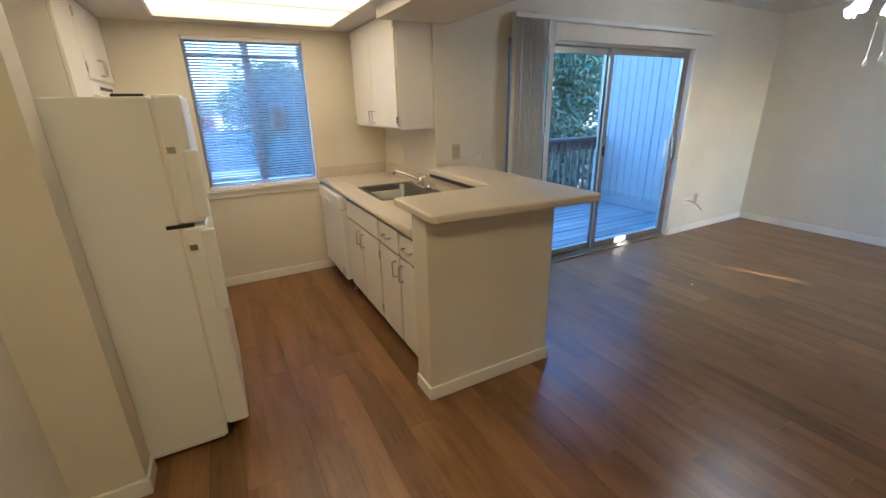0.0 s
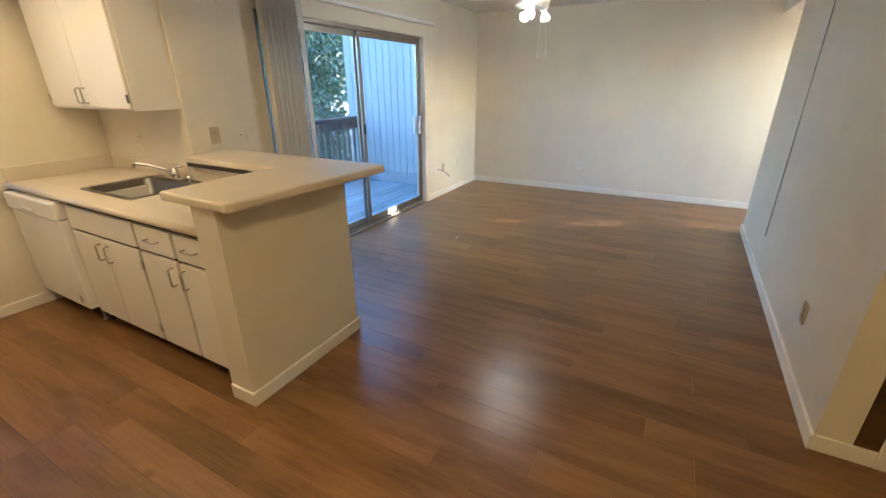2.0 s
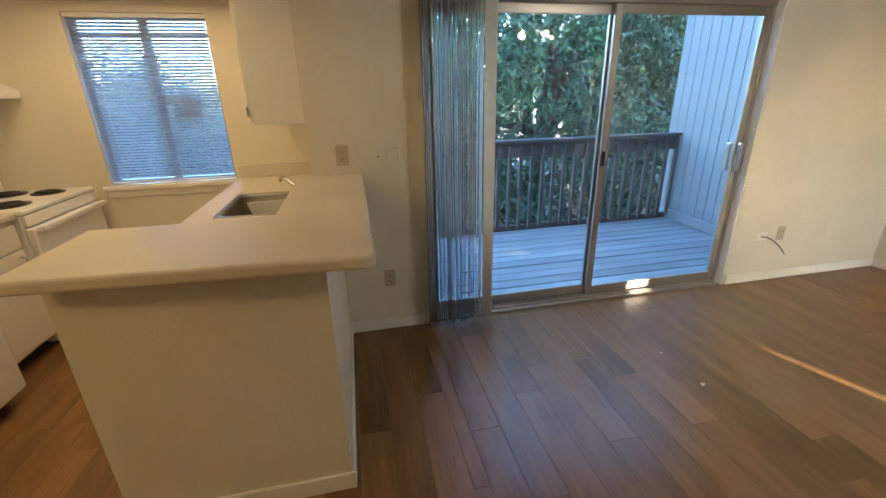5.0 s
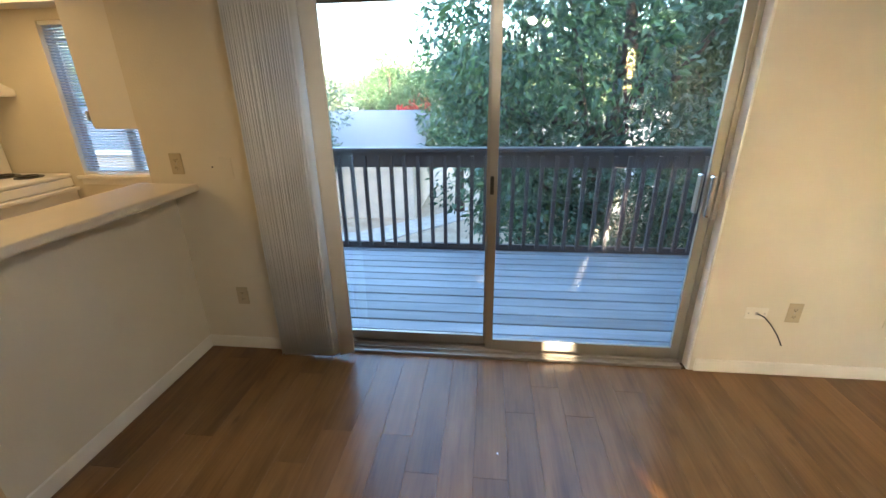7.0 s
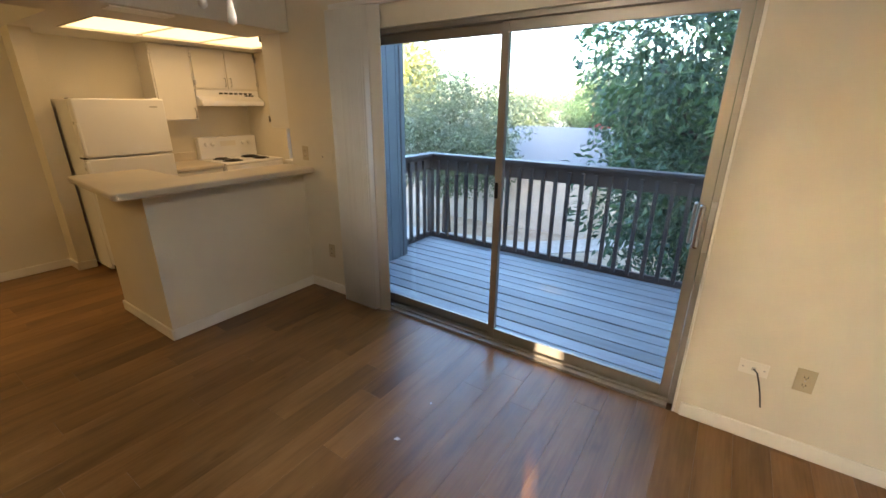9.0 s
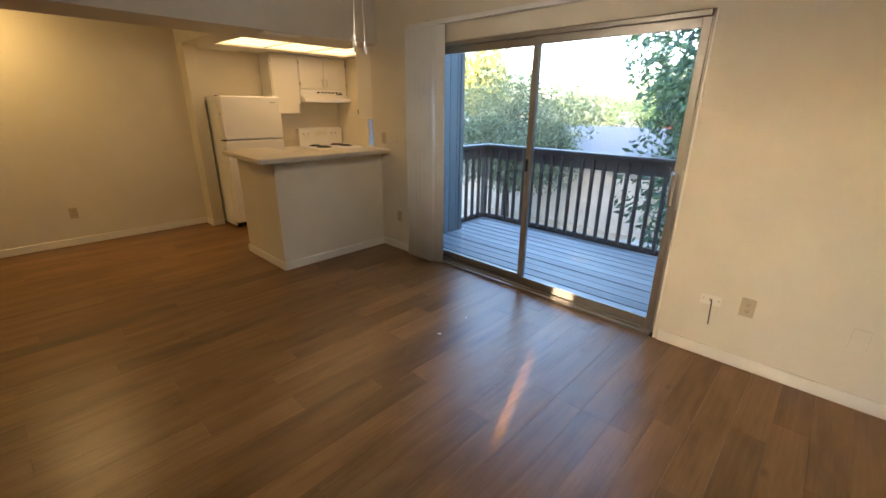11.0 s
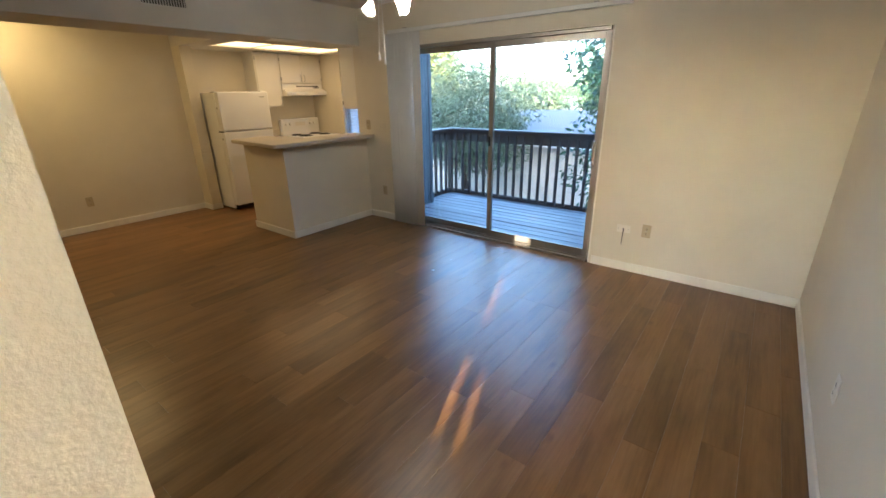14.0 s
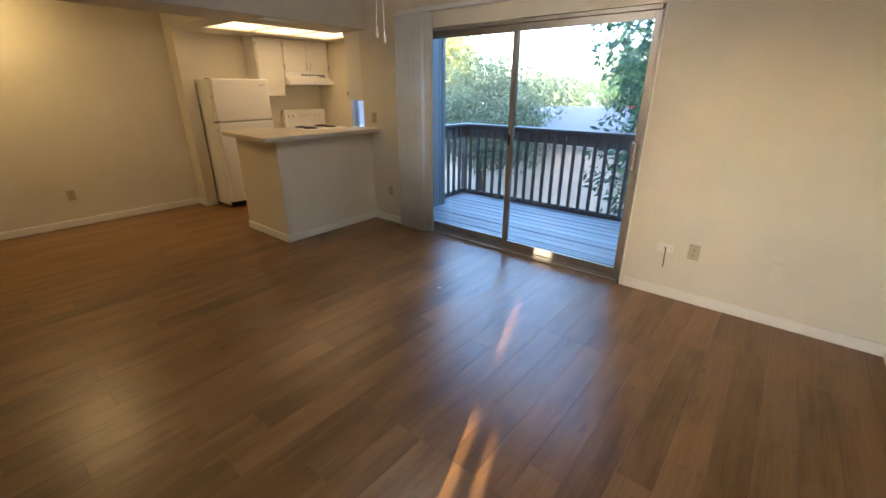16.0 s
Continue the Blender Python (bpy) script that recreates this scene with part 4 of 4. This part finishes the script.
rail = thing("balcony_railing", (2.0, 2.08, -0.1), "dark brown painted wooden balcony railing", "railing")
part("top_cap", boxes((-0.24, 4.15, 2.03, 2.16, 0.965, 1.0), bevel=0.005), RAILM, rail)
part("top_cap", boxes((-0.24, -0.11, 1.26, 2.029, 0.965, 1.0), bevel=0.005), RAILM, rail)
part("rail_board", boxes((-0.19, 4.15, 2.08, 2.115, 0.80, 0.964), bevel=0.003), RAILM, rail)
part("rail_board", boxes((-0.215, -0.18, 1.26, 2.079, 0.80, 0.964), bevel=0.003), RAILM, rail)
part("bottom_rail", boxes((-0.19, 4.15, 2.085, 2.12, -0.10, -0.03), bevel=0.003), RAILM, rail)
part("bottom_rail", boxes((-0.22, -0.185, 1.26, 2.084, -0.10, -0.03), bevel=0.003), RAILM, rail)
part("post", boxes((-0.235, -0.165, 2.07, 2.14, -0.3, 0.965), bevel=0.004), RAILM, rail)
bal = mesh_of("baluster", box(-0.019, 0.019, -0.019, 0.019, 0, 0.98, 0.003, seg=1), RAILM)
for i in range(31):
    o = new("baluster", bal)
    o.parent = rail
    o.location = Vector((-0.049 + i * 0.139, 2.06, -0.06)) - rail.location
for i in range(5):
    o = new("baluster", bal)
    o.parent = rail
    o.location = Vector((-0.16, 1.36 + i * 0.139, -0.06)) - rail.location

side = tagged(new("wall_balcony"), "pale grey grooved siding wall at the balcony end", "siding wall", kind="structure")
part("sheathing", boxes((4.17, 4.30, 0.15, 2.22, -0.35, 3.0)), SIDING, side)
vboard = mesh_of("siding_board", box(-0.011, 0.011, -0.064, 0.064, 0, 3.0, 0.004, seg=1), SIDING)
for i in range(16):
    o = new("siding_board", vboard)
    o.parent = side
    o.location = (4.158, 0.222 + i * 0.1325, -0.02)
part("skirting", boxes((4.125, 4.147, 0.155, 2.2, -0.095, 0.02), bevel=0.003), SIDING, side)
ext = tagged(new("wall_exterior"), "grey-blue sided outer wall beside the balcony", "siding wall", kind="structure")
# darker grey boards than on the wall at the balcony's far end
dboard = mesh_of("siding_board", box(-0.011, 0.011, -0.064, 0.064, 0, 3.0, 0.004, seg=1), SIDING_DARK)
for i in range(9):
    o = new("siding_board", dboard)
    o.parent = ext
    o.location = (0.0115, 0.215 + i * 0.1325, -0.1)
part("corner_board", boxes((-0.20, 0.03, YK + 0.151, YK + 0.17, -0.35, 2.9), bevel=0.003), RAILM, ext)
part("outer_wall", boxes((DX0 - 0.55, DX0, 0.151, 0.165, -0.1, 2.9), (DX1, 4.15, 0.151, 0.165, -0.1, 2.9), (DX0, DX1, 0.151, 0.165, DZ, 2.9)), SIDING, ext)

# ---- outside ----
setting("ground", box(-400, 400, -400, 400, -3.3, -3.0), SOIL, "dry sandy ground below the balcony", "ground")
setting("pavement", prism([(-16, 9.2), (-7, 8.6), (-2, 9.4), (1.0, 12.5), (1.0, 14.0), (-2.5, 10.7), (-7, 9.9), (-16, 10.5)], -3.0, -2.94), CONCRETE, "pale concrete footpath", "pavement")
setting("road", box(-40, -6, 20, 60, -3.0, -2.975), ASPHALT, "asphalt parking area", "road")


def leaf_mesh(name, centres, spread, count, size, mat, seed, droop=0.4):
    """Many small bent leaves round the given clump centres (x, y, z, radius)."""
    r = np.random.default_rng(seed)
    c = np.array(centres)
    w = c[:, 3] ** 2
    idx = r.choice(len(c), count, p=w / w.sum())
    d = r.normal(size=(count, 3))
    d /= np.linalg.norm(d, axis=1)[:, None]
    rad = c[idx, 3] * (0.55 + 0.5 * r.random(count) ** 0.6) * spread
    p = c[idx, :3] + d * rad[:, None]
    a = d * 0.7 + r.normal(size=(count, 3)) * 0.6
    a[:, 2] -= droop
    a /= np.linalg.norm(a, axis=1)[:, None]
    b = np.cross(a, r.normal(size=(count, 3)))
    b /= np.linalg.norm(b, axis=1)[:, None]
    n = np.cross(a, b)
    s = (size * (0.6 + 0.8 * r.random(count)))[:, None]
    v = np.empty((count, 6, 3))
    v[:, 0] = p
    v[:, 1] = p + a * s * 0.45 + b * s * 0.2 + n * s * 0.06
    v[:, 2] = p + a * s - n * s * 0.08
    v[:, 3] = p + a * s * 0.45 - b * s * 0.2 + n * s * 0.06
    v[:, 4] = p + a * s * 0.5
    v[:, 5] = p + a * s * 0.78 + b * s * 0.13
    f = []
    for i in range(count):
        k = i * 6
        f += [(k, k + 4, k + 1), (k, k + 3, k + 4), (k + 1, k + 4, k + 2), (k + 4, k + 3, k + 2)]
    me = bpy.data.meshes.new(name)
    me.from_pydata(v.reshape(-1, 3).tolist(), [], f)
    me.materials.append(mat)
    return me


def tree(label, x, y, z0, z1, radius, count, size, mat, seed, clumps=26, group="", squash=1.0, low=0.35, pale=None):
    """A tapered trunk with limbs and a crown of separate leaves."""
    r = random.Random(seed)
    t = thing("tree", (x, y, z0), label, "tree", group)
    h = z1 - z0
    cz = z0 + h * (low + (1 - low) / 2)
    rz = h * (1 - low) / 2
    centres = []
    for k in range(clumps):
        u, th = r.uniform(-1, 1), r.uniform(0, 2 * math.pi)
        q = math.sqrt(1 - u * u) * r.uniform(0.45, 0.95)
        centres.append((x + radius * q * math.cos(th), y + radius * squash * q * math.sin(th), cz + rz * u * r.uniform(0.6, 0.95), radius * r.uniform(0.22, 0.42)))
    bm = tube([(x, y, z0), (x + 0.03 * h * r.uniform(-1, 1), y, z0 + h * 0.25), (x + 0.05 * h * r.uniform(-1, 1), y + 0.03 * h * r.uniform(-1, 1), z0 + h * 0.6), (x, y, z0 + h * 0.85)], 0, 9, taper=[h * 0.035, h * 0.026, h * 0.015, h * 0.004])
    part("trunk", bm, BARK, t, smooth=True)
    for c in centres[:: max(1, clumps // 9)]:
        zb = z0 + h * r.uniform(0.22, 0.5)
        part("limb", tube([(x, y, zb), ((x + c[0]) / 2, (y + c[1]) / 2, zb + (c[2] - zb) * 0.45), (c[0], c[1], c[2])], 0, 6, taper=[h * 0.013, h * 0.008, h * 0.002]), BARK, t, smooth=True)
    for nm, share, m, sd in (("crown", 1.0, mat, seed), ("pale_leaves", 0.26, pale, seed + 1)):
        if m is None:
            continue
        me = leaf_mesh(nm, centres if nm == "crown" else centres[::4], 1.0 if nm == "crown" else 1.08, int(count * share), size, m, sd)
        o = new(nm, me)
        o.parent = t
        o.location = -t.location
    return t


tree("large dark-leaved tree close to the balcony", 3.9, 5.6, -3.0, 5.2, 3.05, 32000, 0.14, LEAF_DARK, 3, 60, low=0.16, pale=LEAF_MID)
tree("dense broadleaf tree beyond the balcony corner", 7.6, 7.5, -3.0, 4.6, 2.6, 15000, 0.2, LEAF_DARK, 8, 40, low=0.2, pale=LEAF_MID)
tree("dark low shrub under the balcony tree", 3.2, 4.4, -3.0, -0.3, 1.7, 9000, 0.12, LEAF_DARK, 52, 26, low=0.1)
tree("leafy shrub beside the balcony tree", 5.6, 4.6, -3.0, -0.1, 1.6, 8000, 0.12, LEAF_DARK, 53, 24, low=0.1)
tree("light green young tree behind the dark tree", 2.7, 9.2, -3.0, 1.6, 1.5, 6000, 0.16, LEAF_MID, 21, 24, low=0.3)
tree("round grey-green shade tree over the yard", -5.4, 10.2, -3.0, 2.15, 2.75, 30000, 0.12, LEAF_GREY, 31, 44, low=0.38)
tree("feathery tree near the kitchen window", -3.6, 21.5, -3.0, 3.6, 2.2, 8000, 0.15, LEAF_MID, 44, 30, low=0.4)
tree("pale green tree behind the balcony tree", 0.7, 13.5, -3.0, 3.0, 1.8, 11000, 0.16, LEAF_MID, 72, 30, low=0.3, pale=LEAF_YELLOW)
for i, (x, y, top, rad, m) in enumerate(((-16.5, 22, 5.6, 3.0, LEAF_YELLOW), (-11, 28, 3.2, 2.8, LEAF_GREY), (-21, 20, 4.2, 3.6, LEAF_MID), (-4.5, 33, 2.9, 2.6, LEAF_GREY), (2.5, 27, 4.4, 3.0, LEAF_YELLOW), (7.5, 22, 5.2, 3.6, LEAF_MID), (13, 18, 6.0, 4.0, LEAF_MID), (-28, 30, 6.5, 5.0, LEAF_MID), (20, 26, 7, 5, LEAF_MID), (-8.5, 40, 2.4, 3.0, LEAF_GREY), (12, 40, 6, 5, LEAF_YELLOW))):
    tree("tree far across the yard with sunlight put into its leaf colour" if m == LEAF_YELLOW else "green tree far across the yard", x, y, -3.0, top, rad, 5000, 0.36, m, 100 + i, 30, "trees across the yard", low=0.3)


def house(label, x0, x1, y0, y1, eave, ridge):
    h = thing("house", ((x0 + x1) / 2, (y0 + y1) / 2, -3.0), label, "house")
    ym = (y0 + y1) / 2
    wl = part("wall", boxes((x0, x1, y0, y1, -3.0, eave)), HOUSE, h)
    bm = bmesh.new()
    o = 0.5
    prof = [(y0 - o, eave - 0.1), (ym, ridge), (y1 + o, eave - 0.1), (y1 + o, eave - 0.22), (ym, ridge - 0.14), (y0 - o, eave - 0.22)]
    lo = [bm.verts.new((x0 - o, y, z)) for y, z in prof]
    hi = [bm.verts.new((x1 + o, y, z)) for y, z in prof]
    bm.faces.new(lo), bm.faces.new(hi[::-1])
    for i in range(6):
        bm.faces.new((lo[i], hi[i], hi[(i + 1) % 6], lo[(i + 1) % 6]))
    bmesh.ops.recalc_face_normals(bm, faces=bm.faces[:])
    rf = part("roof", bm, SHINGLE, h, "grey shingle roof")
    part("fascia", boxes((x0 - o, x1 + o, y0 - o - 0.03, y0 - o, eave - 0.28, eave - 0.08)), TRIM, rf)


house("single-storey beige house with a grey shingle roof", -8.0, -0.9, 12.5, 17.5, -0.25, 0.75)
tree("red-flowering shrub behind the house", -2.2, 20.0, -3.0, 1.0, 1.3, 2500, 0.2, LEAF_RED, 61, 16)
house("low beige house at the side of the yard", -26.0, -13.0, 14.0, 20.0, -0.5, 0.9)
cpt = thing("carport", (5.5, 11.0, -3.0), "low carport with a pale blue metal roof", "carport")
part("roof", boxes((2.6, 10.0, 10.2, 13.5, -1.15, -1.05), bevel=0.01), ROOFBLUE, cpt)
for x in (2.8, 9.8):
    for y in (10.4, 13.3):
        part("post", boxes((x - 0.05, x + 0.05, y - 0.05, y + 0.05, -3.0, -1.15)), RAILM, cpt)
# unseen boards and posts, added to cut the front-door sun into floor streaks
lr = thing("sun_screen", (4.6, -6.5, -0.02), "unseen boards added to cut the front-door sun into streaks", "railing")
for x0, x1, spans in ((4.46, 4.575, ((0.0, 0.665), (0.765, 0.837), (0.965, 1.12), (1.22, 2.6))), (4.625, 4.715, ((0.0, 0.49), (0.576, 0.66), (0.755, 1.12), (1.22, 2.6))), (4.16, 4.46, ((0.0, 1.22), (1.56, 1.66)))):
    for z0, z1 in spans:
        part("rail_board", boxes((x0, x1, -6.52, -6.48, z0, z1), bevel=0.004), RAILM, lr)
for x0, x1, z0, z1 in ((4.10, 4.16, -0.02, 2.62), (4.575, 4.625, -0.02, 1.12), (4.575, 4.625, 1.22, 2.62)):
    part("post", boxes((x0, x1, -6.54, -6.46, z0, z1), bevel=0.004), RAILM, lr)
part("post", boxes((4.715, 5.5, -6.60, -6.44, -0.02, 2.62), bevel=0.006), STUCCO, lr)
# thin unseen slats, added to dim the sun on the hall wall
sun_slat = mesh_of("sun_slat", boxes((-0.0055, 0.0055, -0.005, 0.005, 1.2, 2.6)), RAILM)
for i in range(17):
    o = new("sun_slat", sun_slat)
    o.parent = lr
    o.location = Vector((4.168 + i * 0.018, -6.47, -0.02)) - lr.location
# unseen block, its height set by how much sky enters the doorway
part("sky_block", boxes((3.37, 4.09, -6.58, -6.46, -0.02, 1.3), bevel=0.006), STUCCO, lr)
setting("landing", box(3.37, 6.5, -6.7, -4.64, -0.2, -0.02), CONCRETE, "concrete landing outside the front door", "landing")
# unseen wall, added to keep eastern sky light off the hall wall
setting("wall_landing", box(5.5, 5.62, -6.6, -4.4, -0.02, 2.75), STUCCO, "unseen stucco wall added to block sky east of the front door", "wall")
# unseen slab, added to limit the sky light entering the front doorway
setting("landing_roof", box(3.37, 6.6, -6.15, -4.64, 2.75, 2.88), STUCCO, "unseen slab added to cut the sky light through the front doorway", "ceiling")
def scrap(x, y, turn, size):
    out = [(size * (u * math.cos(turn) - v * math.sin(turn)), size * (u * math.sin(turn) + v * math.cos(turn))) for u, v in ((0, 0), (0.022, 0.004), (0.03, 0.018), (0.008, 0.022))]
    o = solid("paper_scrap", prism(out, 0.0, 0.002), IVORY, (0, 0, 0), "tiny white scrap of paper on the plank floor", "paper scrap", "scraps on the floor")
    o.location = (x, y, 0.0005)


scrap(1.857, -1.025, 0.0, 1.0)
scrap(1.858, -0.715, 1.1, 0.45)


# unseen mass of the rest of the apartment block, added to shade the yard
setting("wall_block", boxes((4.71, 18.0, -4.4, 0.14, -3.0, 4.2), (-16.0, XW - 0.16, -6.1, 0.14, -3.0, 4.2), (XW - 0.15, 4.70, -4.4, 0.14, -3.0, -0.35), (XW - 0.15, 4.70, -4.4, 0.14, 2.9, 4.2)), STUCCO, "unseen stucco mass of the apartment block, added to shade the yard", "wall")
